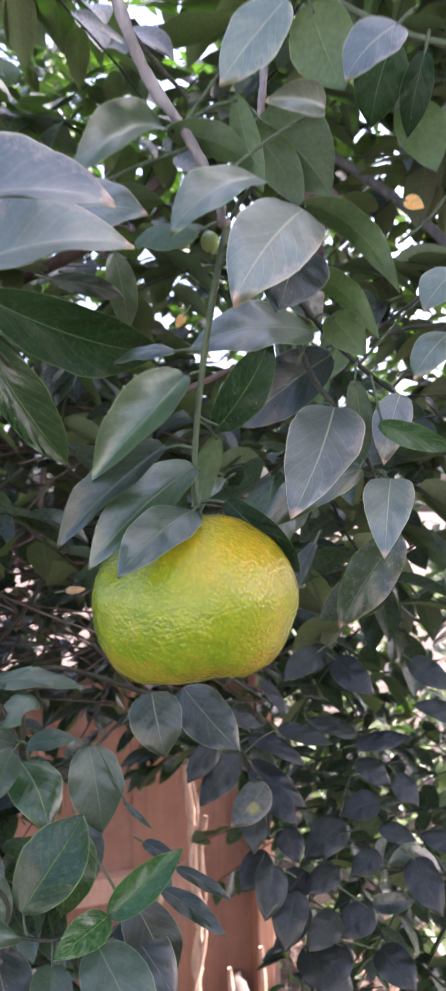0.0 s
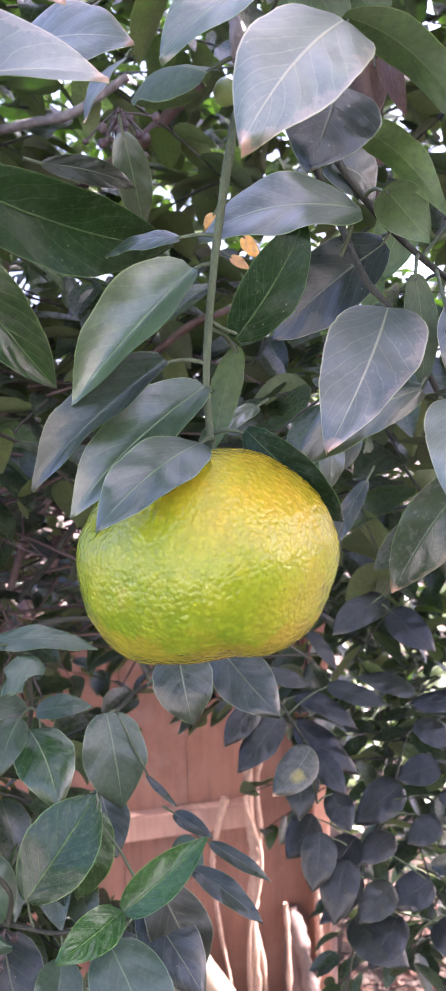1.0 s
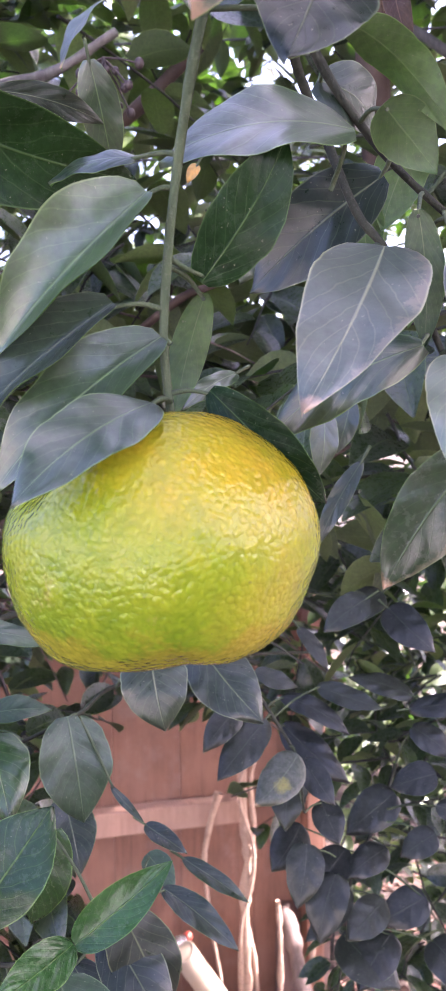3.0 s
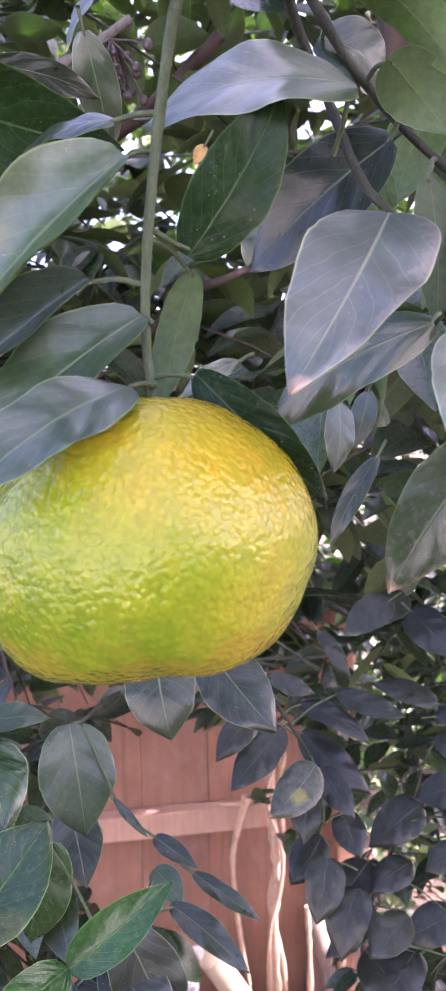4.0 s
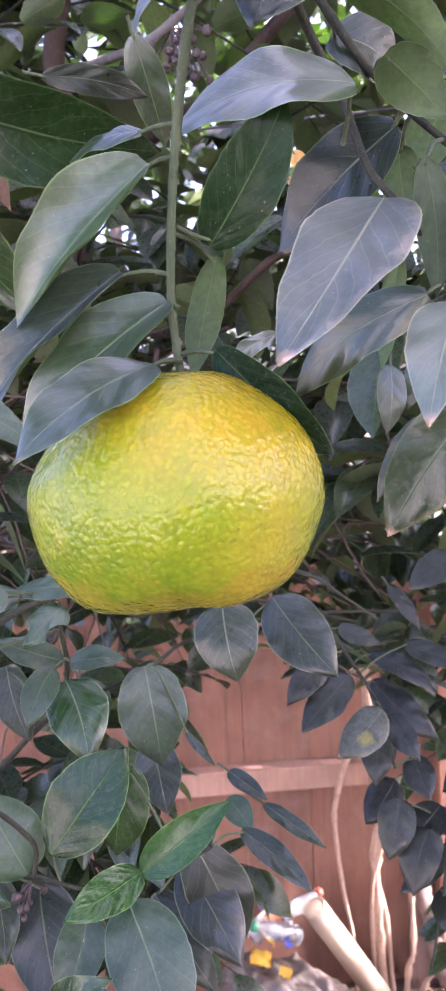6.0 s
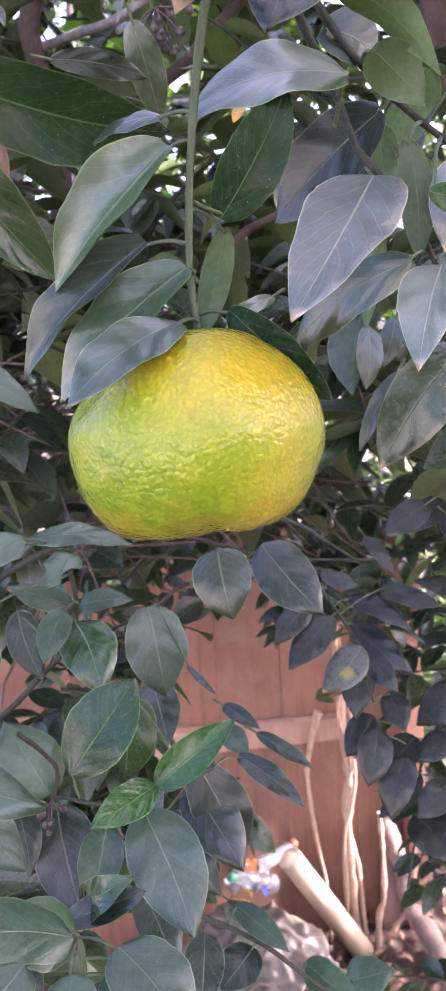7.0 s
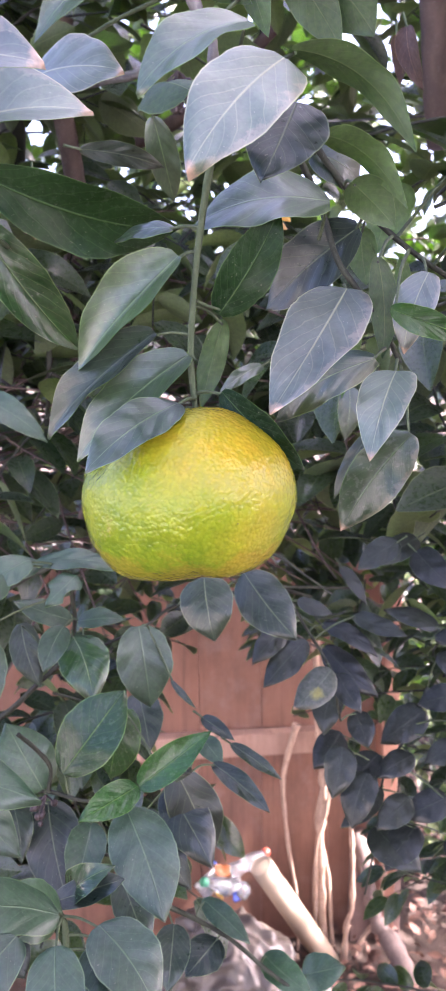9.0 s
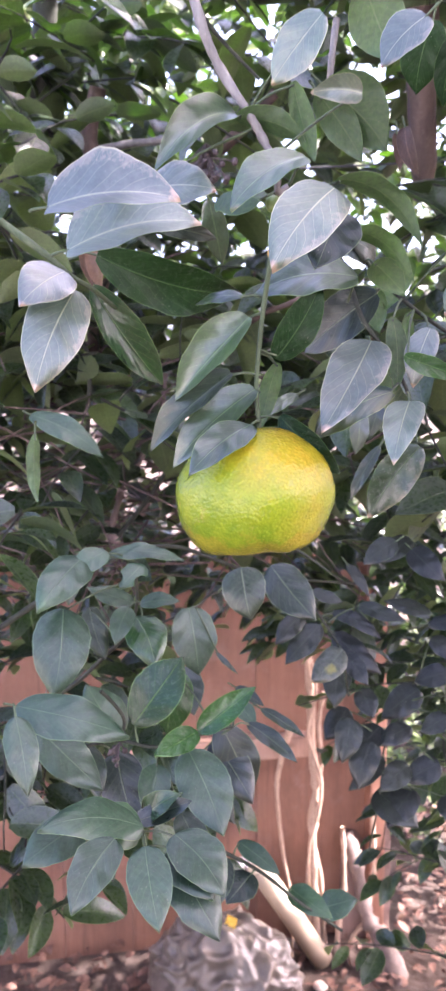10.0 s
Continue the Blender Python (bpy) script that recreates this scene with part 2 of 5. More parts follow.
def rind_material():
    m, nt, bsdf = shader("citrus_rind")
    co = nt.nodes.new("ShaderNodeTexCoord").outputs["Object"]
    sep = nt.nodes.new("ShaderNodeSeparateXYZ")
    nt.links.new(co, sep.inputs[0])
    # riper towards the stem and one flank, greener on the other
    ripe = calc(nt, "ADD", calc(nt, "MULTIPLY", sep.outputs[0], 6.0), calc(nt, "MULTIPLY", sep.outputs[2], 17.0))
    ripe = calc(nt, "ADD", ripe, calc(nt, "MULTIPLY", calc(nt, "SUBTRACT", fuzz(nt, 26, 5, 0.66), 0.5), 1.7))
    c = ramp(nt, calc(nt, "ADD", calc(nt, "MULTIPLY", ripe, 0.62), 0.31), (0.02, (0.092, 0.150, 0.004)), (0.38, (0.140, 0.185, 0.005)), (0.66, (0.235, 0.200, 0.008)), (1.0, (0.42, 0.240, 0.020)))
    # russet, and the underside's shade tinted into the colour, towards the base
    low = ramp(nt, calc(nt, "ADD", calc(nt, "MULTIPLY", sep.outputs[2], 22.0), fuzz(nt, 60, 5, 0.65)), (-0.22, 1.0), (0.10, 0.0))
    c = mixed(nt, calc(nt, "MULTIPLY", low, 0.55), c, (0.21, 0.155, 0.016))
    vor = nt.nodes.new("ShaderNodeTexVoronoi")
    vor.feature = "SMOOTH_F1"
    vor.inputs["Scale"].default_value, vor.inputs["Smoothness"].default_value = 560, 0.5
    nt.links.new(co, vor.inputs["Vector"])
    pebble = calc(nt, "SUBTRACT", 1.0, calc(nt, "MULTIPLY", calc(nt, "POWER", vor.outputs["Distance"], 2.0), 2.6), True)
    c = mixed(nt, 1.0, c, mixed(nt, pebble, (0.86, 0.90, 0.80), (1.05, 1.04, 1.05)), "MULTIPLY")
    mott = ramp(nt, fuzz(nt, 140, 4, 0.6), (0.36, 0.0), (0.68, 1.0))
    c = mixed(nt, calc(nt, "MULTIPLY", mott, 0.20), c, (0.30, 0.30, 0.016))
    # an orange blush low on the riper flank
    off = nt.nodes.new("ShaderNodeVectorMath")
    off.operation = "DISTANCE"
    off.inputs[1].default_value = (0.029, -0.014, -0.012)
    nt.links.new(co, off.inputs[0])
    blush = ramp(nt, calc(nt, "ADD", calc(nt, "MULTIPLY", off.outputs["Value"], 30.0), calc(nt, "MULTIPLY", fuzz(nt, 75, 5, 0.65), 0.7)), (0.40, 0.45), (0.95, 0.0))
    c = mixed(nt, blush, c, (0.34, 0.205, 0.016))
    # grey scuffs and small brown specks
    scar = ramp(nt, fuzz(nt, 85, 6, 0.75), (0.62, 0.0), (0.72, 1.0))
    c = mixed(nt, calc(nt, "MULTIPLY", scar, 0.40), c, (0.23, 0.17, 0.06))
    dots = ramp(nt, fuzz(nt, 620, 1), (0.77, 0.0), (0.81, 1.0))
    c = mixed(nt, calc(nt, "MULTIPLY", dots, 0.5), c, (0.09, 0.07, 0.03))
    nt.links.new(c, bsdf.inputs["Base Color"])
    nt.links.new(calc(nt, "ADD", calc(nt, "MULTIPLY", fuzz(nt, 38, 4, 0.6), 0.12), 0.17), bsdf.inputs["Roughness"])
    bsdf.inputs["Specular IOR Level"].default_value = 0.30
    bsdf.inputs["Subsurface Weight"].default_value = 0.08
    bsdf.inputs["Subsurface Radius"].default_value = (0.004, 0.003, 0.001)
    bsdf.inputs["Subsurface Scale"].default_value = 0.3
    h = calc(nt, "ADD", calc(nt, "MULTIPLY", fuzz(nt, 130, 2, 0.5), 1.2), pebble)
    h = calc(nt, "ADD", h, calc(nt, "MULTIPLY", fuzz(nt, 560, 1, 0.4), 1.5))
    bumped(nt, bsdf, h, 0.37, 0.0006)
    return m


RIND = rind_material()


def wood_material(name, a, b, wash):
    m, nt, bsdf = shader(name)
    grain = fuzz(nt, 9, 7, 0.65, stretch=(9, 9, 0.5))
    stain = fuzz(nt, 5, 5, 0.6)
    rnd = nt.nodes.new("ShaderNodeObjectInfo").outputs["Random"]
    c = mixed(nt, ramp(nt, grain, (0.2, 0.0), (0.85, 1.0)), a, b)
    c = mixed(nt, ramp(nt, stain, (0.42, 0.0), (0.72, 0.65)), c, wash)
    damp = ramp(nt, fuzz(nt, 2.6, 6, 0.7, kind="World", stretch=(1.6, 1.6, 0.8)), (0.42, 0.0), (0.62, 0.65))
    c = mixed(nt, damp, c, tuple(0.55 * v for v in a))
    runs = ramp(nt, fuzz(nt, 4.5, 5, 0.6, kind="World", stretch=(7, 7, 0.45)), (0.56, 0.0), (0.70, 0.5))
    c = mixed(nt, runs, c, tuple(0.45 * v for v in a))
    grey = ramp(nt, fuzz(nt, 11, 6, 0.7, kind="World"), (0.55, 0.0), (0.75, 0.3))
    c = mixed(nt, grey, c, (0.26, 0.20, 0.175))
    c = mixed(nt, 1.0, c, mixed(nt, rnd, (0.84, 0.85, 0.87), (1.12, 1.08, 1.05)), "MULTIPLY")
    nt.links.new(c, bsdf.inputs["Base Color"])
    bsdf.inputs["Roughness"].default_value = 0.7
    bumped(nt, bsdf, grain, 0.35, 0.002)
    return m


FENCE_WOOD = wood_material("fence_wood", (0.150, 0.067, 0.039), (0.240, 0.113, 0.067), (0.215, 0.120, 0.080))

RAIL_WOOD = wood_material("rail_wood", (0.28, 0.16, 0.11), (0.40, 0.25, 0.175), (0.34, 0.225, 0.165))


def plain_material(name, a, b, scale, rough, relief=0.2, depth=0.002):
    m, nt, bsdf = shader(name)
    f = fuzz(nt, scale, 6, 0.65)
    g = fuzz(nt, scale * 6, 3)
    nt.links.new(mixed(nt, calc(nt, "ADD", calc(nt, "MULTIPLY", ramp(nt, f, (0.3, 0.0), (0.7, 1.0)), 0.8), calc(nt, "MULTIPLY", g, 0.2)), a, b), bsdf.inputs["Base Color"])
    bsdf.inputs["Roughness"].default_value = rough
    bumped(nt, bsdf, calc(nt, "ADD", f, calc(nt, "MULTIPLY", g, 0.4)), relief, depth)
    return m


SOIL = plain_material("soil", (0.030, 0.020, 0.014), (0.072, 0.047, 0.033), 7, 0.95, 0.9, 0.02)
PVC = plain_material("cream_plastic", (0.24, 0.19, 0.13), (0.36, 0.29, 0.21), 9, 0.45)
SACK = plain_material("sack_plastic", (0.046, 0.038, 0.030), (0.115, 0.093, 0.074), 16, 0.38, 0.5, 0.006)
LITTER = plain_material("dead_leaf", (0.050, 0.024, 0.016), (0.17, 0.088, 0.058), 30, 0.85)
STICK = plain_material("dry_stick", (0.22, 0.14, 0.095), (0.42, 0.30, 0.21), 40, 0.8)
PLASTER = plain_material("bounce_plaster", (0.68, 0.68, 0.67), (0.80, 0.80, 0.79), 3, 0.9, 0.3, 0.004)
FRUITLET = plain_material("green_fruitlet", (0.10, 0.16, 0.035), (0.16, 0.22, 0.06), 200, 0.4, 0.3, 0.0005)

# ---- builders ----
def link(name, me, parent=None, materials=(), at=None):
    ob = new(name, me)
    for m in materials:
        me.materials.append(m)
    if parent:
        ob.parent = parent
    if at is not None:
        ob.matrix_basis = at
    return ob


def part(name, bm, material, parent=None, label="", smooth=True, at=None):
    me = bpy.data.meshes.new(name)
    bm.normal_update()
    bm.to_mesh(me)
    bm.free()
    for p in me.polygons:
        p.use_smooth = smooth
    ob = link(name, me, parent, [material], at)
    return tagged(ob, label) if label else ob


def empty(name, at, label, category, group="", kind=""):
    ob = new(name)
    ob.location = at
    ob.empty_display_size = 0.05
    return tagged(ob, label, category, group, kind)


def spline(points, steps):
    """Points along a smooth line through the given ones."""
    p = [Vector(q) for q in points]
    p = [p[0] * 2 - p[1]] + p + [p[-1] * 2 - p[-2]]
    out = []
    for i in range(1, len(p) - 2):
        for k in range(steps):
            t = k / steps
            a, b, c, d = p[i - 1], p[i], p[i + 1], p[i + 2]
            out.append(0.5 * ((2 * b) + (c - a) * t + (2 * a - 5 * b + 4 * c - d) * t * t + (3 * b - a - 3 * c + d) * t ** 3))
    out.append(p[-2])
    return out


def tube(bm, line, r0, r1, sides=8, knobs=0.0, rng=random):
    rings, n = [], len(line)
    for i, q in enumerate(line):
        way = (line[min(i + 1, n - 1)] - line[max(i - 1, 0)]).normalized()
        side = way.cross(Vector((0.31, 0.2, 0.93))).normalized()
        up = side.cross(way)
        r = r0 + (r1 - r0) * i / (n - 1)
        r *= 1 + knobs * (rng.random() - 0.4)
        rings.append([bm.verts.new(q + (side * math.cos(a) + up * math.sin(a)) * r) for a in (2 * math.pi * k / sides for k in range(sides))])
    for a, b in zip(rings, rings[1:]):
        for k in range(sides):
            bm.faces.new((a[k], a[(k + 1) % sides], b[(k + 1) % sides], b[k]))
    bm.faces.new(rings[0])
    bm.faces.new(list(reversed(rings[-1])))


def box(bm, size, m=Matrix(), bevel=0.0):
    r = bmesh.ops.create_cube(bm, size=1.0, matrix=m @ Matrix.Diagonal((*size, 1)))
    if bevel:
        edges = {e for v in r["verts"] for e in v.link_edges}
        bmesh.ops.bevel(bm, geom=list(edges), offset=bevel, segments=2, affect="EDGES", profile=0.6)


def leaf_frame(base, tip, roll):
    """Axes of a leaf: along it, across it and out of its upper face. roll 0: the face looks up as far as it can."""
    along = (tip - base).normalized()
    up = Vector((0, 0, 1)) - along * along.z
    up = up.normalized() if up.length > 1e-4 else Vector((0, -1, 0))
    out = Matrix.Rotation(radians(roll), 3, along) @ up
    return along, out.cross(along), out


def outline(u, p):
    """Half width of a leaf blade at u; p below 1 moves its widest part to the base."""
    return max(0.0, math.sin(math.pi * min(1.0, u) ** p)) ** ((0.54 if p > 0.7 else 0.50) + 0.36 * u * u) * (1 - 0.08 * u * u)


leaf_rng = random.Random(11)
cup_rng = random.Random(12)


def leaf(twig, base, tip, width, roll, fold=12.0, bend=0.04, p=0.8, face=None, stalk=None, twist=0.0, bites=(), name="leaf"):
    """A leaf blade with two faces, a rim and its stalk, hung on a twig."""
    base, tip = Vector(base), Vector(tip)
    size = (tip - base).length
    along, across, out = leaf_frame(base, tip, roll)
    n, half = 22, 5
    phase, sway, curl = leaf_rng.random() * 6.3, leaf_rng.uniform(-0.05, 0.05), leaf_rng.uniform(-0.04, 0.16)
    cup, lean = cup_rng.uniform(0.04, 0.15) * max(0.15, 1 - fold / 40), cup_rng.uniform(-0.035, 0.035)
    f = radians(fold)
    bm = bmesh.new()
    uvs = bm.loops.layers.uv.new("UVMap")
    grids, where = [], {}
    for face_side in (1, -1):
        rows = []
        for i in range(n + 1):
            u = i / n
            w = width * 0.5 * outline(0.012 + 0.985 * u, p)
            tw = radians(twist) * (u - 0.5)
            row = []
            for j in range(-half, half + 1):
                v = j / half
                nick = 1.0
                for b_u, b_side, b_r, b_d in bites:
                    if v * b_side > 0 and abs(u - b_u) < b_r:
                        nick = min(nick, 1 - b_d * math.sqrt(max(0.0, 1 - ((u - b_u) / b_r) ** 2)))
                edge = 1 + 0.055 * noise.noise((u * 5, phase * 3, 2.0 if v > 0 else 7.0)) + 0.035 * noise.noise((u * 14, phase * 5, 4.0 if v > 0 else 9.0))
                s = abs(v) * nick * edge
                y = math.copysign(s, v) * w * math.cos(f * (0.5 + s * 0.5)) + sway * size * 4 * u * (1 - u)
                z = s * w * math.sin(f * (0.5 + s * 0.5)) + bend * size * 4 * u * (1 - u)
                z += curl * size * (u - u ** 3) - cup * width * s ** 2.4 + lean * width * v * nick
                z += 0.020 * size * s * s * math.sin(u * 13 + phase + (1.7 if v > 0 else 0)) * math.sin(math.pi * u)
                z += 0.007 * size * math.sin(u * 24 - abs(v) * 6 + phase) * (1 - s) * s * 4 * math.sin(math.pi * u)
                y, z = y * math.cos(tw) - z * math.sin(tw), y * math.sin(tw) + z * math.cos(tw)
                z += face_side * 0.00020 * (1 - 0.6 * s)
                vert = bm.verts.new(along * (u * size) + across * y + out * z)
                where[vert] = (u, 0.5 + 0.5 * v * nick)
                row.append(vert)
            rows.append(row)
        grids.append(rows)
    for side, rows in enumerate(grids):
        for a, b in zip(rows, rows[1:]):
            for j in range(2 * half):
                quad = (a[j], b[j], b[j + 1], a[j + 1])
                for tri in ((quad[0], quad[1], quad[2]), (quad[0], quad[2], quad[3])):
                    fc = bm.faces.new(tri if side else tuple(reversed(tri)))
                    fc.material_index = side
    top, low = grids
    rim = [r[0] for r in top] + list(top[-1][1:]) + [r[-1] for r in reversed(top[:-1])] + list(reversed(top[0][1:-1]))
    rim_low = [r[0] for r in low] + list(low[-1][1:]) + [r[-1] for r in reversed(low[:-1])] + list(reversed(low[0][1:-1]))
    for k in range(len(rim)):
        fc = bm.faces.new((rim[k], rim[(k + 1) % len(rim)], rim_low[(k + 1) % len(rim)], rim_low[k]))
        fc.material_index = 1
        for e in fc.edges:
            e.smooth = False
    for fc in bm.faces:
        for lp in fc.loops:
            lp[uvs].uv = where[lp.vert]
    stalk_from = len(bm.faces)
    if stalk is None:
        line = spline([along * 0.004, -along * 0.004, -along * 0.009 - out * 0.001], 3)
    else:
        end = Vector(stalk) - base
        line = spline([along * 0.002, end * 0.5 + Vector((0, 0, 0.12)) * end.length * 0.35, end], 4)
    tube(bm, line, 0.0006, 0.0009, 6)
    bm.faces.ensure_lookup_table()
    for fc in bm.faces[stalk_from:]:
        fc.material_index = 2
    me = bpy.data.meshes.new(name)
    bm.normal_update()
    bm.to_mesh(me)
    bm.free()
    for pl in me.polygons:
        pl.use_smooth = True
    return link(name, me, twig, [face or TOP, UNDER, GREEN_TWIG], Matrix.Translation(base))


# ---- many leaves in one mesh ----
def leaf_template(stations=6):
    """Unit leaf along x, width along y, face along z: points, quads, uv, and material per quad."""
    pts, uv, quads, mats = [], [], [], []
    for side in (1, -1):
        at = len(pts)
        for i in range(stations + 1):
            u = i / stations
            w = 0.5 * outline(0.015 + 0.97 * u, 0.8)
            for v in (-1.0, -0.5, 0.0, 0.5, 1.0):
                pts.append((u, v * w, 0.22 * abs(v) * w + 0.05 * 4 * u * (1 - u) + side * 0.003 * (1 - 0.7 * abs(v))))
                uv.append((u, 0.5 + 0.5 * v))
        for i in range(stations):
            for j in range(4):
                a = at + i * 5 + j
                q = (a, a + 1, a + 6, a + 5)
                quads.append(tuple(reversed(q)) if side > 0 else q)
                mats.append(0 if side > 0 else 1)
    return np.array(pts), np.array(quads), np.array(uv), np.array(mats)


def leaves_mesh(name, frames, faces=None, stations=6):
    """One mesh of leaves. frames: rows of base, along, across, out, length, width, bend."""
    pts, quads, uv, mats = leaf_template(stations)
    n, k = len(frames), len(pts)
    base = np.array([f[0] for f in frames])
    al, ac, ou = (np.array([f[i] for f in frames]) for i in (1, 2, 3))
    ln, wd, bd = (np.array([f[i] for f in frames])[:, None] for i in (4, 5, 6))
    x, y, z = pts[None, :, 0] * ln, pts[None, :, 1] * wd, pts[None, :, 2] * ln * 0.6 + bd * ln * 4 * (pts[None, :, 0] * (1 - pts[None, :, 0]))
    co = base[:, None] + x[..., None] * al[:, None] + y[..., None] * ac[:, None] + z[..., None] * ou[:, None]
    me = bpy.data.meshes.new(name)
    q = (quads[None] + (np.arange(n) * k)[:, None, None]).reshape(-1, 4)
    me.vertices.add(n * k)
    me.vertices.foreach_set("co", co.reshape(-1))
    me.loops.add(q.size)
    me.loops.foreach_set("vertex_index", q.reshape(-1))
    me.polygons.add(len(q))
    me.polygons.foreach_set("loop_start", np.arange(len(q)) * 4)
    me.polygons.foreach_set("material_index", np.tile(mats, n))
    me.polygons.foreach_set("use_smooth", np.ones(len(q), bool))
    layer = me.uv_layers.new(name="UVMap")
    layer.data.foreach_set("uv", uv[quads.reshape(-1)][None].repeat(n, 0).reshape(-1))
    me.update(calc_edges=True)
    me.validate()
    for m in faces or (LOOSE, LOOSE_UNDER):
        me.materials.append(m)
    return me


AHEAD, RIGHT, START = Vector((-0.29, 0.957, 0)), Vector((0.957, 0.29, 0)), Vector((0.10, 0.03, 0))


def plan(a, b, z):
    """A place a metres to the right of the camera's view axis, b along it, at height z."""
    return START + RIGHT * a + AHEAD * b + Vector((0, 0, z))


def sprays(name, parent, seed, count, low, high, leaf_size=(0.045, 0.07), per=10, reach=0.2, droop=0.5, keep=None, faces=None, stations=6, twig=None):
    """Twigs with alternate leaves, strewn in a box of the plan."""
    rng = random.Random(seed)
    frames, bm = [], bmesh.new()
    made = 0
    while made < count:
        a, b, z = (rng.uniform(l, h) for l, h in zip(low, high))
        if keep and not keep(a, b, z):
            continue
        made += 1
        p = plan(a, b, z)
        ang = rng.uniform(0, 6.283)
        d = Vector((math.cos(ang), math.sin(ang), rng.uniform(-0.6, 0.3))).normalized()
        length = reach * rng.uniform(0.6, 1.2)
        line = [p]
        for i in range(6):
            d = (d + Vector((rng.gauss(0, 0.12), rng.gauss(0, 0.12), -0.12 * droop))).normalized()
            line.append(line[-1] + d * length / 6)
        tube(bm, line, 0.0017, 0.0008, 5)
        for i in range(per):
            s = (i + rng.random() * 0.6) / per * 5.9
            q = line[int(s)].lerp(line[int(s) + 1], s - int(s))
            side = d.cross(Vector((0, 0, 1)))
            if side.length < 1e-3:
                continue
            way = (d * rng.uniform(0.1, 0.9) + side.normalized() * rng.choice((-1, 1)) * rng.uniform(0.4, 1.0) + Vector((0, 0, rng.uniform(-0.9, 0.35) * droop * 1.6))).normalized()
            al, ac, ou = leaf_frame(Vector(), way, rng.gauss(0, 28))
            ln = rng.uniform(*leaf_size)
            frames.append((tuple(q + way * 0.006), tuple(al), tuple(ac), tuple(ou), ln, ln * rng.uniform(0.42, 0.56), rng.uniform(-0.03, 0.08)))
    wood = part("twigwork", bm, twig or BROWN_TWIG, parent)
    tagged(wood, kind="stuff")
    ob = link("leaves", leaves_mesh(name, frames, faces, stations), parent)
    return tagged(ob, kind="stuff")

# ---- ground and fence ----
GROUND_Z = -0.11
def ground_sheet():
    bm = bmesh.new()
    n = 90
    g = [[None] * (n + 1) for _ in range(n + 1)]
    for i in range(n + 1):
        for j in range(n + 1):
            s, t = i / n * 2 - 1, j / n * 2 - 1
            x, y = 60 * s * abs(s) ** 2 + 2.5 * s - 0.4, 60 * t * abs(t) ** 2 + 2.5 * t + 2.0
            h = 0.03 * noise.noise((x * 1.5, y * 1.5, 0)) + 0.012 * noise.noise((x * 9, y * 9, 3))
            g[i][j] = bm.verts.new((x, y, GROUND_Z + h * min(1.0, 0.4 + abs(s))))
    for i in range(n):
        for j in range(n):
            bm.faces.new((g[i][j], g[i + 1][j], g[i + 1][j + 1], g[i][j + 1]))
    ob = part("ground", bm, SOIL)
    return tagged(ob, "bare brown garden soil with scattered dead leaves", "ground", kind="structure")


ground = ground_sheet()

FENCE_YAW = 30.0
FENCE_AT = pose(-0.51, 2.17, GROUND_Z, 0, 0, FENCE_YAW)


def build_fence():
    fence = empty("fence", FENCE_AT.translation, "reddish brown weathered wooden plank fence behind the tree", "fence", kind="structure")
    rng = random.Random(5)
    x = -2.6
    while x < 0.14:
        w = rng.uniform(0.17, 0.20)
        h = 1.20 + rng.uniform(-0.01, 0.01)
        bm = bmesh.new()
        box(bm, (w - 0.001, 0.018, h), pose(0, 0, h / 2), 0.0015)
        part("plank", bm, FENCE_WOOD, fence, smooth=False, at=pose(0, 0, 0, 0, 0, FENCE_YAW) @ pose(x + w / 2, 0.012 + rng.uniform(-0.0007, 0.0007), 0, 0, 0, 0))
        x += w
    for z in (0.524,):
        bm = bmesh.new()
        box(bm, (2.55, 0.045, 0.064), Matrix(), 0.004)
        part("rail", bm, RAIL_WOOD, fence, "horizontal wooden rail", smooth=False, at=pose(0, 0, 0, 0, 0, FENCE_YAW) @ pose(-1.28, -0.021, z - GROUND_Z))
    bm = bmesh.new()
    box(bm, (0.05, 0.06, 1.2), pose(0, 0, 0.6), 0.006)
    part("post", bm, FENCE_WOOD, fence, "square wooden fence post", smooth=False, at=pose(0, 0, 0, 0, 0, FENCE_YAW) @ pose(0.19, -0.02, 0))
    return fence


build_fence()

# unseen white wall, added behind the camera to bounce light
bm = bmesh.new()
box(bm, (9.0, 0.2, 2.1), pose(0, 0, 1.05), 0.01)
wall = part("wall_south", bm, PLASTER, smooth=False)
wall.matrix_basis = pose(-1.1, -2.5, GROUND_Z - 0.02, 0, 0, -24)
tagged(wall, "unseen white plaster wall added behind the camera to bounce light", "wall", kind="structure")

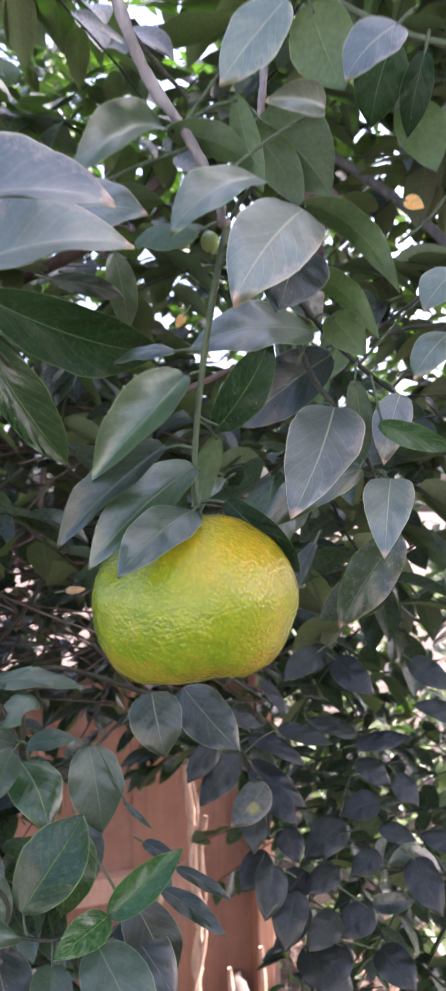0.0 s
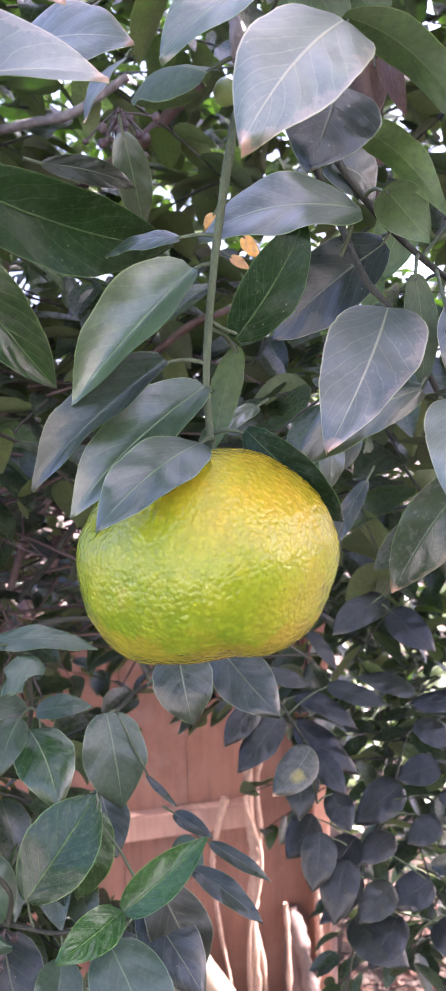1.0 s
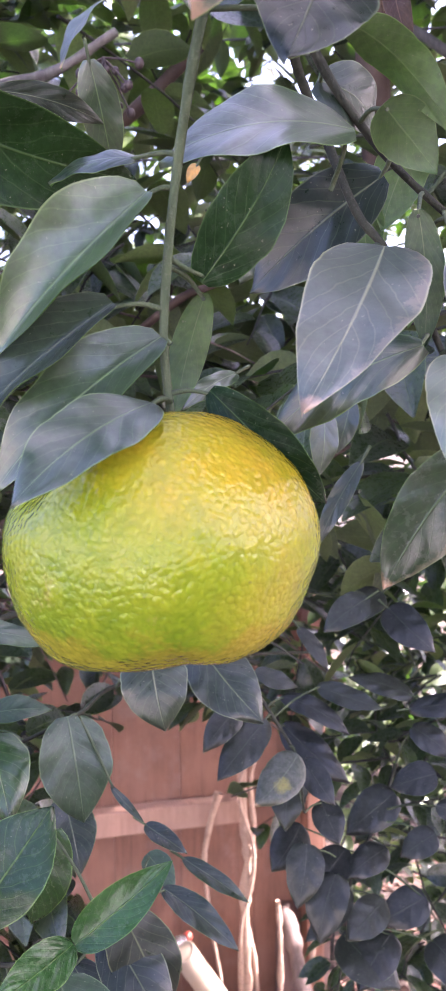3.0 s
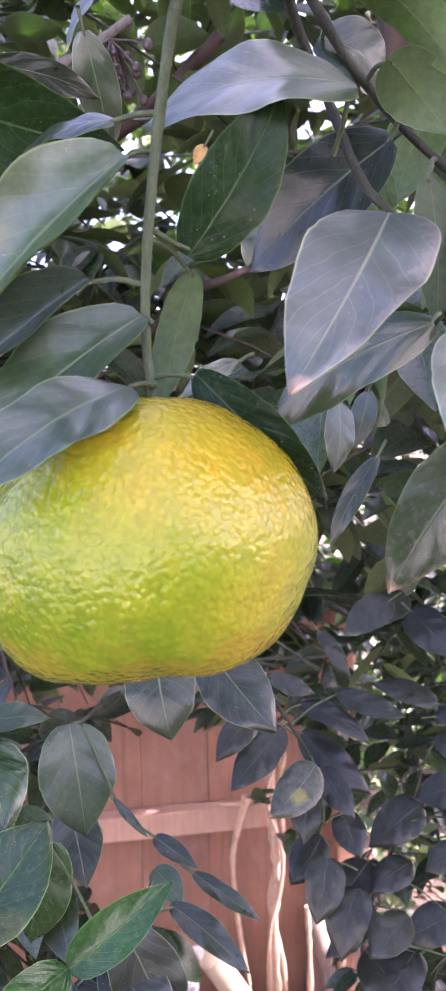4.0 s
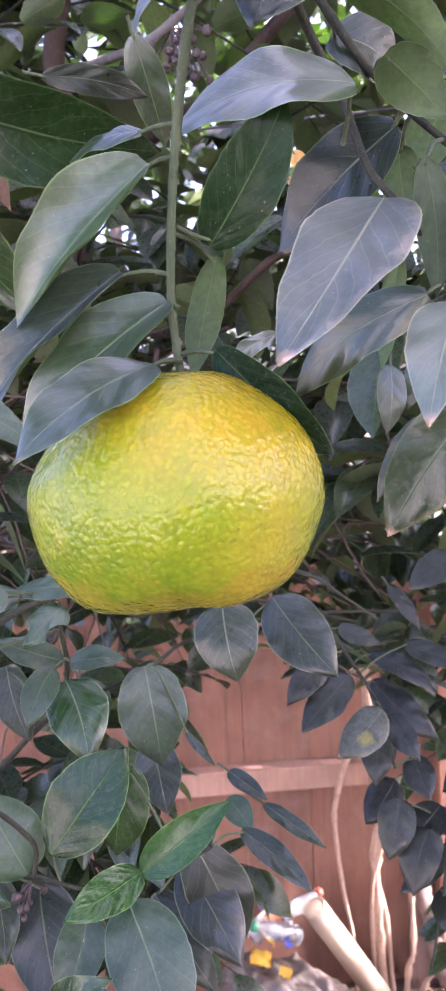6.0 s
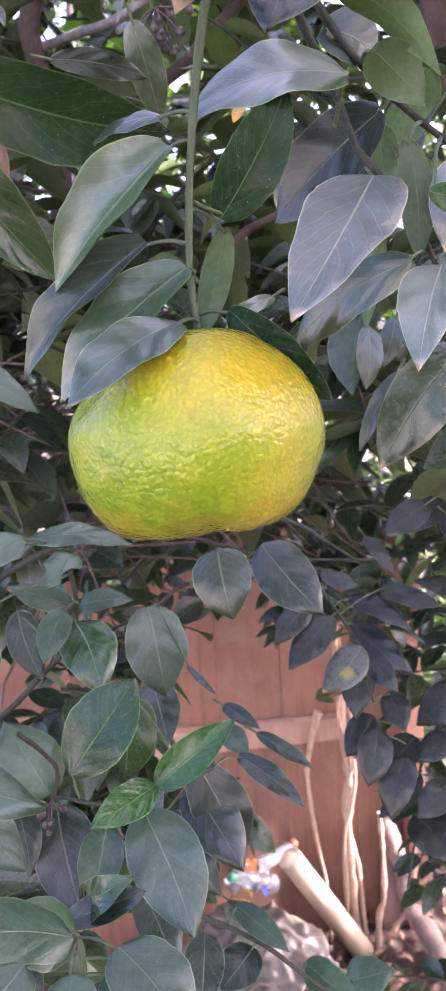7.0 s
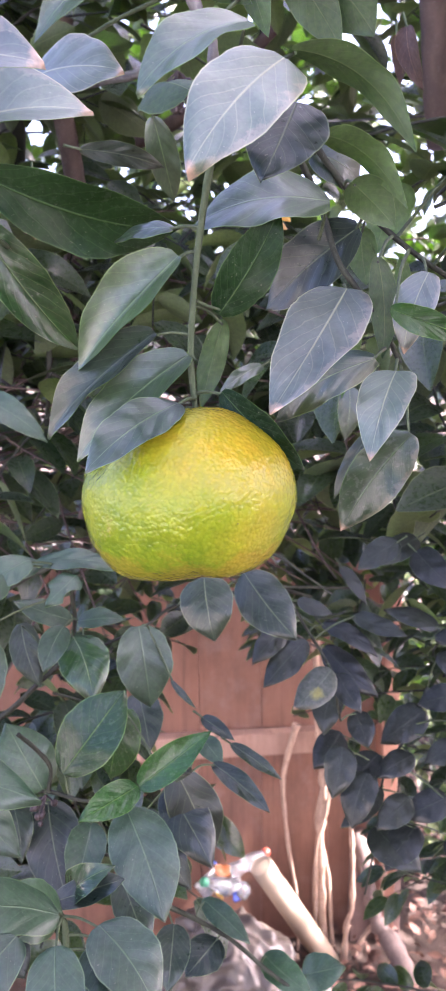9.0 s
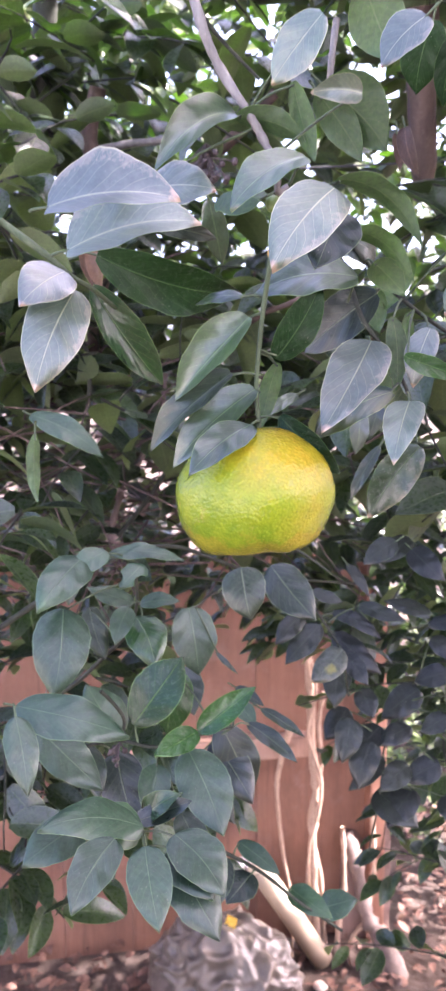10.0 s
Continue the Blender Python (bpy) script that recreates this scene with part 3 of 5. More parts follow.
# ---- the fruit ----
def build_fruit():
    fruit = empty("citrus_fruit", (-0.002, 0.317, 1.5125), "large ripening green and yellow citrus fruit hanging from its stem", "fruit")
    bm = bmesh.new()
    bmesh.ops.create_uvsphere(bm, u_segments=220, v_segments=140, radius=1.0)
    for v in bm.verts:
        d = v.co.normalized()
        up = d.z
        flat = math.sqrt(max(0.0, 1 - up * up))
        # broad below, rounding up to the stem
        if up > 0:
            r, z = 0.0440 * flat ** 1.05, 0.0388 * up
        else:
            r, z = 0.0440 * flat ** 0.60, -0.0371 * abs(up) ** 1.10
        dent = math.exp(-((flat / 0.30) ** 2))
        z += dent * (0.005 if up < 0 else -0.003)
        a = math.atan2(d.y, d.x)
        r *= 1 + 0.014 * math.sin(2 * a + 0.6) + 0.008 * math.sin(5 * a + 1.0) * flat
        q = Vector((math.cos(a) * r, math.sin(a) * r, z))
        q.z += (0.055 if up < 0 else 0.01) * q.x * min(1.0, abs(up) * 2.5)
        # a hollow in the shoulder and a shallow crease under the base
        q -= d * 0.0045 * math.exp(-((d - Vector((-0.62, -0.62, 0.48))).length / 0.28) ** 2)
        q.z += 0.0020 * math.exp(-((d - Vector((0.12, -0.50, -0.86))).length / 0.26) ** 2)
        q.z += 0.0016 * math.exp(-(((q.x - 0.015) / 0.006) ** 2)) * max(0.0, -up) ** 2
        q *= 1 + 0.012 * noise.noise(q * 50 + Vector((3, 1, 7))) + 0.006 * noise.noise(q * 140)
        v.co = q
    part("rind", bm, RIND, fruit)
    bm = bmesh.new()
    for k in range(5):
        a = k * 1.257 + 0.3
        line = [Vector((math.cos(a) * s, math.sin(a) * s, 0.0345 - 18 * s * s)) for s in (0.0, 0.0025, 0.0048)]
        tube(bm, line, 0.0022, 0.0008, 6)
    part("calyx", bm, GREEN_TWIG, fruit, "small green calyx at the stem")
    return fruit


build_fruit()

# ---- the citrus tree ----
tree = empty("citrus_tree", (0.55, 0.95, GROUND_Z), "leafy citrus tree with glossy dark green leaves", "tree")
tree_inv = Matrix.Translation(-tree.location)


def branch(name, points, r0, r1, material, steps=6, sides=8, knobs=0.15, label=""):
    bm = bmesh.new()
    tube(bm, spline(points, steps), r0, r1, sides, knobs, leaf_rng)
    return part(name, bm, material, tree, label, at=tree_inv)


stem = branch("fruit_stem", [(0.0, 0.320, 1.546), (-0.002, 0.320, 1.572), (0.002, 0.319, 1.610), (0.008, 0.322, 1.650), (0.012, 0.332, 1.680)], 0.0012, 0.0017, GREEN_TWIG, label="green hanging fruit stem")
limb = branch("limb", [(-0.032, 0.302, 1.780), (-0.023, 0.303, 1.752), (-0.016, 0.309, 1.735), (-0.003, 0.311, 1.715), (0.005, 0.314, 1.700), (0.013, 0.311, 1.685), (0.014, 0.310, 1.673), (0.012, 0.332, 1.680)], .0027, .0019, GREY_BARK, knobs=0.35)
twig_a = branch("side_twig", [(0.026, 0.356, 1.664), (0.027, 0.370, 1.656), (0.0345, 0.378, 1.637), (0.0455, 0.367, 1.612), (0.0545, 0.362, 1.600), (0.065, 0.370, 1.584), (0.073, 0.374, 1.566)], .0017, .0011, BROWN_TWIG)
twig_h = branch("side_twig", [(0.027, 0.370, 1.672), (0.038, 0.380, 1.653), (0.053, 0.389, 1.634), (0.071, 0.397, 1.617), (0.091, 0.407, 1.602)], .0017, .0012, BROWN_TWIG)
twig_i = branch("side_twig", [(-0.117, 0.248, 1.658), (-0.096, 0.257, 1.641), (-0.086, 0.266, 1.630), (-0.082, 0.283, 1.624), (-0.089, 0.339, 1.611)], .0020, .0010, GREEN_TWIG)
twig_b = branch("side_twig", [(-0.043, 0.759, 1.357), (-0.080, 0.617, 1.389), (-0.104, 0.508, 1.402), (-0.109, 0.468, 1.398), (-0.139, 0.462, 1.382)], .0013, .0009, BROWN_TWIG)
twig_c = branch("side_twig", [(-0.221, 0.386, 1.281), (-0.173, 0.386, 1.302), (-0.141, 0.391, 1.313), (-0.107, 0.394, 1.312), (-0.078, 0.400, 1.323), (-0.070, 0.449, 1.311)], .0017, .0009, BROWN_TWIG)
twig_d = branch("side_twig", [(-0.241, 0.433, 1.308), (-0.209, 0.445, 1.329), (-0.185, 0.449, 1.352), (-0.162, 0.451, 1.375), (-0.149, 0.444, 1.400), (-0.142, 0.432, 1.425), (-0.142, 0.430, 1.440)], .0021, .0011, BROWN_TWIG)
twig_e = branch("side_twig", [(-0.080, 0.324, 1.237), (-0.085, 0.332, 1.255), (-0.088, 0.337, 1.271), (-0.090, 0.337, 1.280), (-0.099, 0.340, 1.283)], .0022, .0012, GREEN_TWIG)
twig_f = branch("side_twig", [(-0.118, 0.475, 1.196), (-0.087, 0.490, 1.178), (-0.062, 0.497, 1.164), (-0.032, 0.499, 1.145), (0.004, 0.505, 1.124)], .0020, .0012, BROWN_TWIG)
twig_g = branch("side_twig", [(-0.078, 0.639, 1.387), (-0.059, 0.637, 1.359), (-0.039, 0.634, 1.332), (-0.031, 0.635, 1.315), (-0.032, 0.664, 1.265)], .0015, .0009, BROWN_TWIG)
twig_j = branch("side_twig", [(0.022, 0.773, 1.264), (0.012, 0.736, 1.231), (-0.005, 0.716, 1.196), (-0.008, 0.710, 1.146), (-0.019, 0.710, 1.077)], .0015, .0009, BROWN_TWIG)
dry = branch("dry_stalk", [(-0.065, 0.567, 1.431), (-0.050, 0.566, 1.427), (-0.034, 0.564, 1.418), (-0.012, 0.566, 1.404)], .0016, .0005, BROWN_TWIG)
branch("thorn_spur", [(-0.137, 0.367, 1.360), (-0.132, 0.377, 1.347), (-0.129, 0.385, 1.333), (-0.132, 0.386, 1.317)], .0013, .0012, BROWN_TWIG)
branch("limb_bough", [(-0.389, 0.815, 1.937), (-0.410, 0.825, 1.887), (-0.412, 0.835, 1.860), (-0.425, 0.883, 1.765), (-0.455, 0.914, 1.697), (-0.499, 0.957, 1.574)], .011, .012, ROOT_BARK)
branch("limb_bough", [(-0.489, 1.092, 1.868), (-0.378, 1.082, 1.904), (-0.320, 1.075, 1.933), (-0.252, 1.096, 2.002)], .010, .008, ROOT_BARK)
branch("limb_bough", [(-0.402, 0.837, 1.871), (-0.342, 0.815, 1.866), (-0.284, 0.790, 1.859), (-0.231, 0.804, 1.891)], .005, .004, GREY_BARK)
branch("limb_bough", [(-0.229, 0.821, 1.625), (-0.169, 0.789, 1.653), (-0.134, 0.779, 1.662), (-0.080, 0.813, 1.691)], .004, .003, ROOT_BARK)
branch("limb_bough", [(-0.323, 0.483, 1.348), (-0.268, 0.500, 1.387), (-0.236, 0.528, 1.409), (-0.195, 0.590, 1.420), (-0.144, 0.661, 1.386), (-0.095, 0.775, 1.339)], .0028, .0018, BROWN_TWIG)
branch("limb_bough", [(-0.336, 0.742, 1.395), (-0.305, 0.766, 1.440), (-0.277, 0.785, 1.488), (-0.259, 0.849, 1.519)], .003, .002, BROWN_TWIG)
branch("limb_bough", [(-0.368, 0.777, 1.390), (-0.352, 0.797, 1.457), (-0.320, 0.820, 1.516), (-0.309, 0.826, 1.590)], .004, .003, BARK_RED)
branch("limb_bough", [(-0.358, 0.844, 1.404), (-0.335, 0.863, 1.451), (-0.308, 0.880, 1.490)], .003, .002, BARK_RED)
trunk = branch("limb_bough", [(-0.521, 0.907, 2.109), (-0.555, 0.943, 1.988), (-0.621, 1.017, 1.816), (-0.676, 1.070, 1.563), (-0.728, 1.112, 1.235)], .016, .02, BROWN_TWIG)
branch("limb_bough", [(-0.033, 1.016, 2.048), (-0.038, 1.055, 1.949), (-0.038, 1.079, 1.872), (-0.040, 1.10, 1.83)], .022, .014, ROOT_BARK)
branch("bare_twig", [(0.129, 0.449, 1.684), (0.105, 0.443, 1.671), (0.088, 0.446, 1.660), (0.072, 0.458, 1.651)], .0015, .0010, BROWN_TWIG)
branch("bare_twig", [(0.131, 0.476, 1.657), (0.106, 0.477, 1.656), (0.088, 0.477, 1.655), (0.067, 0.478, 1.649)], .0015, .0012, BROWN_TWIG)
branch("bare_twig", [(0.126, 0.481, 1.749), (0.111, 0.488, 1.732), (0.100, 0.492, 1.721), (0.084, 0.495, 1.711)], .0012, .0009, GREEN_TWIG)
branch("bare_twig", [(0.045, 0.377, 1.804), (0.062, 0.382, 1.797), (0.081, 0.388, 1.788), (0.096, 0.391, 1.782), (0.121, 0.394, 1.775)], .0019, .0016, GREEN_TWIG)
branch("bare_twig", [(-0.038, 0.320, 1.786), (-0.031, 0.321, 1.769), (-0.022, 0.331, 1.757), (-0.008, 0.343, 1.742)], .0013, .0010, BROWN_TWIG)
branch("bare_twig", [(0.011, 0.419, 1.755), (0.015, 0.411, 1.774), (0.015, 0.421, 1.799)], .0022, .0022, GREY_BARK)
branch("bare_twig", [(-0.360, 0.676, 1.639), (-0.340, 0.691, 1.613), (-0.340, 0.694, 1.561), (-0.343, 0.690, 1.508)], .003, .002, BROWN_TWIG)
leaf(stem, (-0.004, 0.314, 1.609), (-0.040, 0.294, 1.564), 0.0314, -59, 40, .05, .8, TOP, stalk=(.001, .319, 1.611))
leaf(stem, (-0.013, 0.310, 1.579), (-0.056, 0.294, 1.536), 0.0244, -49, 32, .04, .8, DARK, stalk=(-.002, .320, 1.578))
leaf(stem, (-0.002, 0.318, 1.570), (-0.042, 0.294, 1.527), 0.0265, -50, 24, .05, .8, TOP, stalk=(0, .320, 1.568))
leaf(stem, (0.002, 0.300, 1.551), (-0.017, 0.261, 1.527), 0.0244, -29, 14, .06, .8, TOP, stalk=(0, .32, 1.552))
leaf(stem, (0.004, 0.340, 1.585), (-0.006, 0.338, 1.547), 0.0125, 82, 16, .06, .9, TOP, stalk=(-.001, .32, 1.59))
leaf(twig_a, (0.047, 0.352, 1.632), (-0.010, 0.338, 1.624), 0.0382, -48, 14, .10, .9, TOP, stalk=(0.037, 0.369, 1.620))
leaf(stem, (0.005, 0.333, 1.587), (0.029, 0.341, 1.630), 0.0226, 108, 12, .03, .85, SHADED, stalk=(0, .32, 1.592))
leaf(twig_a, (0.053, 0.376, 1.625), (0.004, 0.390, 1.592), 0.0317, -94, 14, .04, .85, DARK, stalk=(.055, .374, 1.629))
leaf(twig_a, (0.057, 0.344, 1.596), (0.045, 0.288, 1.548), 0.0325, -20, 12, .05, .68, WORN, stalk=(0.051, 0.360, 1.599))
leaf(twig_a, (0.082, 0.325, 1.563), (0.080, 0.295, 1.532), 0.0213, -6, 12, .05, .6, WORN, stalk=(0.072, 0.373, 1.567))
leaf(twig_a, (0.085, 0.343, 1.538), (0.059, 0.333, 1.498), 0.0240, -89, 14, .03, .85, SHADED_WORN, stalk=(0.073, 0.374, 1.566))
leaf(stem, (0.052, 0.282, 1.665), (0.031, 0.251, 1.625), 0.0332, -45, 14, .05, .66, WORN, stalk=(0.009, 0.324, 1.657))
leaf(stem, (0.045, 0.315, 1.661), (0.040, 0.293, 1.630), 0.0319, -35, 8, .03, .7, DARK, stalk=(0.010, 0.326, 1.662))
leaf(stem, (0.032, 0.301, 1.686), (0.003, 0.270, 1.657), 0.0271, -36, 20, .10, .8, TOP, stalk=(0.012, 0.332, 1.679))
leaf(stem, (-0.012, 0.325, 1.622), (-0.043, 0.330, 1.619), 0.0100, -55, 10, .05, .9, TOP, stalk=(0.004, 0.320, 1.620))
leaf(stem, (0.050, 0.294, 1.672), (0.087, 0.327, 1.642), 0.0161, -25, 16, .22, .85, TOP, stalk=(0.010, 0.327, 1.666))
leaf(stem, (0.048, 0.330, 1.653), (0.077, 0.362, 1.629), 0.0156, -24, 16, .24, .85, TOP, stalk=(0.009, 0.325, 1.660))
leaf(stem, (0.011, 0.322, 1.555), (0.042, 0.336, 1.522), 0.0181, 113, 20, .14, .9, SHADED, stalk=(-0.001, 0.320, 1.554))
leaf(twig_a, (0.068, 0.349, 1.568), (0.017, 0.370, 1.540), 0.0202, -84, 10, .02, .9, TOP, stalk=(0.068, 0.372, 1.573))
leaf(twig_b, (-0.113, 0.464, 1.398), (-0.103, 0.460, 1.345), 0.0385, 20, 10, .04, .8, GREEN, stalk=(-0.109, 0.468, 1.398))
leaf(twig_b, (-0.081, 0.497, 1.426), (-0.070, 0.490, 1.385), 0.0367, 32, 6, .03, .75, DARK, stalk=(-0.105, 0.503, 1.401))
leaf(twig_b, (-0.074, 0.551, 1.417), (-0.030, 0.540, 1.376), 0.0374, 46, 8, .03, .8, DARK, stalk=(-0.094, 0.553, 1.397))
leaf(twig_c, (-0.071, 0.388, 1.332), (-0.036, 0.410, 1.362), 0.0225, 60, 30, .03, .8, FRESH, stalk=(-0.078, 0.401, 1.323))
leaf(twig_c, (-0.072, 0.388, 1.332), (-0.087, 0.351, 1.327), 0.0200, -44, 18, .03, .8, FRESH, stalk=(-0.078, 0.402, 1.323))
leaf(twig_c, (-0.124, 0.390, 1.328), (-0.098, 0.420, 1.373), 0.0400, 48, 20, .06, 1.0, FRESH, stalk=(-0.122, 0.393, 1.313))
leaf(twig_c, (-0.151, 0.457, 1.389), (-0.144, 0.449, 1.356), 0.0335, -8, 10, .03, .8, GREEN)
leaf(twig_c, (-0.108, 0.437, 1.353), (-0.122, 0.439, 1.300), 0.0320, -118, 14, .03, .8, FRESH, stalk=(-0.074, 0.422, 1.318))
leaf(twig_c, (-0.078, 0.385, 1.318), (-0.041, 0.360, 1.275), 0.0370, 23, 6, .03, .8, GREEN, stalk=(-0.088, 0.398, 1.319))
leaf(twig_c, (-0.080, 0.450, 1.310), (-0.060, 0.460, 1.250), 0.0340, 82, 10, .03, .8, DARK, stalk=(-0.070, 0.449, 1.311))
leaf(limb, (-0.094, 0.306, 1.647), (-0.030, 0.368, 1.629), 0.0360, 118, 26, .10, .9, SHADED)
leaf(limb, (-0.064, 0.213, 1.653), (-0.003, 0.226, 1.654), 0.0450, 47, 24, .07, .8, WORN)
leaf(limb, (-0.070, 0.238, 1.638), (-0.008, 0.260, 1.650), 0.0486, 51, 26, .05, .8, WORN)
leaf(limb, (-0.054, 0.287, 1.674), (-0.011, 0.286, 1.671), 0.0322, 59, 10, .05, .8, WORN, stalk=(0.001, 0.313, 1.707))
leaf(limb, (-0.011, 0.315, 1.716), (-0.038, 0.270, 1.679), 0.0271, -56, 34, .12, .8, TOP, stalk=(-0.005, 0.311, 1.719))
leaf(limb, (-0.008, 0.307, 1.712), (0.028, 0.314, 1.697), 0.0172, -44, 16, .14, .85, TOP, stalk=(-0.003, 0.311, 1.715))
leaf(limb, (0.019, 0.320, 1.730), (0.029, 0.328, 1.690), 0.0142, -55, 26, .06, .9, TOP, stalk=(-0.003, 0.311, 1.715))
leaf(limb, (0.018, 0.380, 1.747), (0.052, 0.402, 1.712), 0.0409, -46, 8, .04, .75, TOP)
leaf(limb, (0.048, 0.274, 1.741), (0.020, 0.282, 1.716), 0.0252, -95, 10, .06, .85, WORN, stalk=(-0.003, 0.311, 1.715))
leaf(limb, (0.088, 0.318, 1.750), (0.066, 0.317, 1.729), 0.0258, -69, 10, .06, .7, WORN)
leaf(limb, (0.047, 0.362, 1.789), (0.062, 0.372, 1.751), 0.0333, -47, 8, .04, .75, TOP)
leaf(limb, (0.085, 0.356, 1.763), (0.074, 0.371, 1.731), 0.0243, -153, 10, .04, .8, SHADED)
leaf(limb, (0.099, 0.341, 1.749), (0.091, 0.355, 1.718), 0.0151, -158, 22, .04, .85, SHADED)
leaf(limb, (0.090, 0.386, 1.748), (0.105, 0.398, 1.717), 0.0256, -37, 10, .04, .75, TOP)
leaf(limb, (0.058, 0.311, 1.716), (0.035, 0.297, 1.715), 0.0162, -98, 30, .14, .75, WORN, stalk=(0.010, 0.312, 1.690))
leaf(limb, (0.015, 0.381, 1.743), (0.038, 0.399, 1.706), 0.0220, -47, 8, .04, .8, TOP)
leaf(twig_h, (0.112, 0.373, 1.661), (0.097, 0.368, 1.642), 0.0210, -51, 10, .05, .75, WORN, stalk=(0.065, 0.395, 1.622))
leaf(twig_h, (0.109, 0.380, 1.633), (0.092, 0.373, 1.611), 0.0195, -50, 12, .06, .75, WORN, stalk=(0.081, 0.402, 1.610))
leaf(twig_h, (0.086, 0.364, 1.603), (0.078, 0.356, 1.570), 0.0178, -43, 10, .06, .75, WORN, stalk=(0.075, 0.399, 1.614))
leaf(twig_h, (0.077, 0.335, 1.587), (0.109, 0.336, 1.575), 0.0118, 108, 14, .08, .85, FRESH, stalk=(0.071, 0.397, 1.617))
leaf(twig_h, (0.065, 0.362, 1.610), (0.067, 0.366, 1.568), 0.0133, -37, 20, .04, .85, TOP, stalk=(0.064, 0.394, 1.623))
leaf(twig_h, (0.055, 0.356, 1.640), (0.070, 0.371, 1.623), 0.0190, -43, 10, .08, .75, TOP, stalk=(0.044, 0.384, 1.645))
leaf(twig_i, (-0.083, 0.256, 1.631), (-0.092, 0.228, 1.612), 0.0287, -47, 10, .06, .75, WORN, stalk=(-0.088, 0.264, 1.632))
leaf(twig_i, (-0.080, 0.260, 1.622), (-0.089, 0.234, 1.570), 0.0327, -52, 10, .05, .78, WORN, stalk=(-0.086, 0.266, 1.630))
leaf(twig_i, (-0.096, 0.303, 1.629), (-0.072, 0.344, 1.573), 0.0289, 106, 34, .05, .9, GLOSSY, stalk=(-0.084, 0.302, 1.619))
leaf(twig_d, (-0.289, 0.510, 1.548), (-0.225, 0.528, 1.510), 0.0245, 57, 12, .05, .85, GREEN)
leaf(twig_d, (-0.159, 0.332, 1.542), (-0.157, 0.329, 1.497), 0.0103, 160, 20, .04, .85, GREEN)
leaf(limb, (0.004, 0.310, 1.669), (-0.036, 0.346, 1.679), 0.0290, 150, 30, -.12, .75, TOP, stalk=(0.014, 0.310, 1.673))
leaf(limb, (-0.147, 0.600, 1.813), (-0.174, 0.588, 1.769), 0.0360, -30, 12, .05, .8, WORN)
leaf(limb, (-0.106, 0.402, 1.680), (-0.073, 0.435, 1.674), 0.0130, 109, 12, .06, .9, DARK)
leaf(limb, (-0.079, 0.434, 1.701), (-0.080, 0.460, 1.660), 0.0185, 158, 10, .05, .85, TOP)
leaf(twig_a, (-0.017, 0.483, 1.629), (-0.026, 0.482, 1.611), 0.0153, -92, 12, .04, .75, TOP)
leaf(twig_a, (-0.012, 0.428, 1.566), (-0.026, 0.401, 1.551), 0.0096, -37, 10, .04, .8, TOP)
leaf(twig_a, (0.000, 0.558, 1.553), (-0.002, 0.556, 1.515), 0.0168, -69, 10, .04, .8, TOP)
leaf(twig_a, (0.012, 0.581, 1.558), (0.004, 0.579, 1.527), 0.0150, -80, 10, .04, .8, TOP)
leaf(twig_a, (0.029, 0.503, 1.526), (0.009, 0.494, 1.485), 0.0109, -64, 14, .04, .85, DARK)
leaf(twig_a, (0.037, 0.440, 1.594), (0.028, 0.441, 1.548), 0.0114, 73, 20, .03, .9, TOP)
leaf(twig_h, (0.059, 0.433, 1.654), (0.045, 0.438, 1.621), 0.0222, 54, 8, .05, .7, TOP, stalk=(0.056, 0.391, 1.632))
leaf(twig_h, (0.039, 0.434, 1.634), (0.041, 0.440, 1.606), 0.0169, -23, 10, .04, .75, TOP, stalk=(0.055, 0.390, 1.632))
leaf(twig_h, (0.063, 0.421, 1.617), (0.057, 0.425, 1.581), 0.0105, 50, 26, .04, .9, TOP, stalk=(0.074, 0.398, 1.615))
leaf(twig_h, (0.030, 0.381, 1.659), (0.046, 0.401, 1.646), 0.0238, 83, 14, .20, .75, DARK, stalk=(0.034, 0.377, 1.660))
leaf(twig_d, (-0.161, 0.424, 1.446), (-0.176, 0.395, 1.436), 0.0197, -33, 10, .04, .8, GREEN, stalk=(-0.142, 0.430, 1.440))
leaf(twig_d, (-0.157, 0.415, 1.447), (-0.104, 0.438, 1.442), 0.0172, 34, 10, .07, .85, GREEN, stalk=(-0.142, 0.430, 1.440))
leaf(twig_d, (-0.162, 0.391, 1.450), (-0.163, 0.332, 1.424), 0.0330, -23, 8, .05, .8, GREEN, stalk=(-0.142, 0.430, 1.440))
leaf(twig_d, (-0.149, 0.400, 1.453), (-0.163, 0.375, 1.437), 0.0222, -34, 8, .04, .8, GREEN, stalk=(-0.142, 0.430, 1.440))
leaf(twig_d, (-0.130, 0.420, 1.441), (-0.137, 0.397, 1.427), 0.0197, -30, 10, .03, .75, GREEN, bites=((0.5,1,0.2,0.55),(0.75,-1,0.14,0.45)), stalk=(-0.142, 0.430, 1.440))
leaf(twig_d, (-0.151, 0.444, 1.403), (-0.182, 0.425, 1.418), 0.0172, -53, 10, .04, .8, GREEN, stalk=(-0.149, 0.443, 1.402))
leaf(twig_d, (-0.142, 0.438, 1.405), (-0.112, 0.446, 1.408), 0.0149, 44, 18, .10, .8, GREEN, stalk=(-0.147, 0.440, 1.407))
leaf(twig_d, (-0.149, 0.432, 1.403), (-0.149, 0.409, 1.380), 0.0181, -23, 10, .04, .8, GREEN, stalk=(-0.147, 0.441, 1.406))
leaf(twig_d, (-0.194, 0.447, 1.395), (-0.177, 0.443, 1.354), 0.0224, 37, 10, .04, .8, DARK, stalk=(-0.169, 0.450, 1.368))
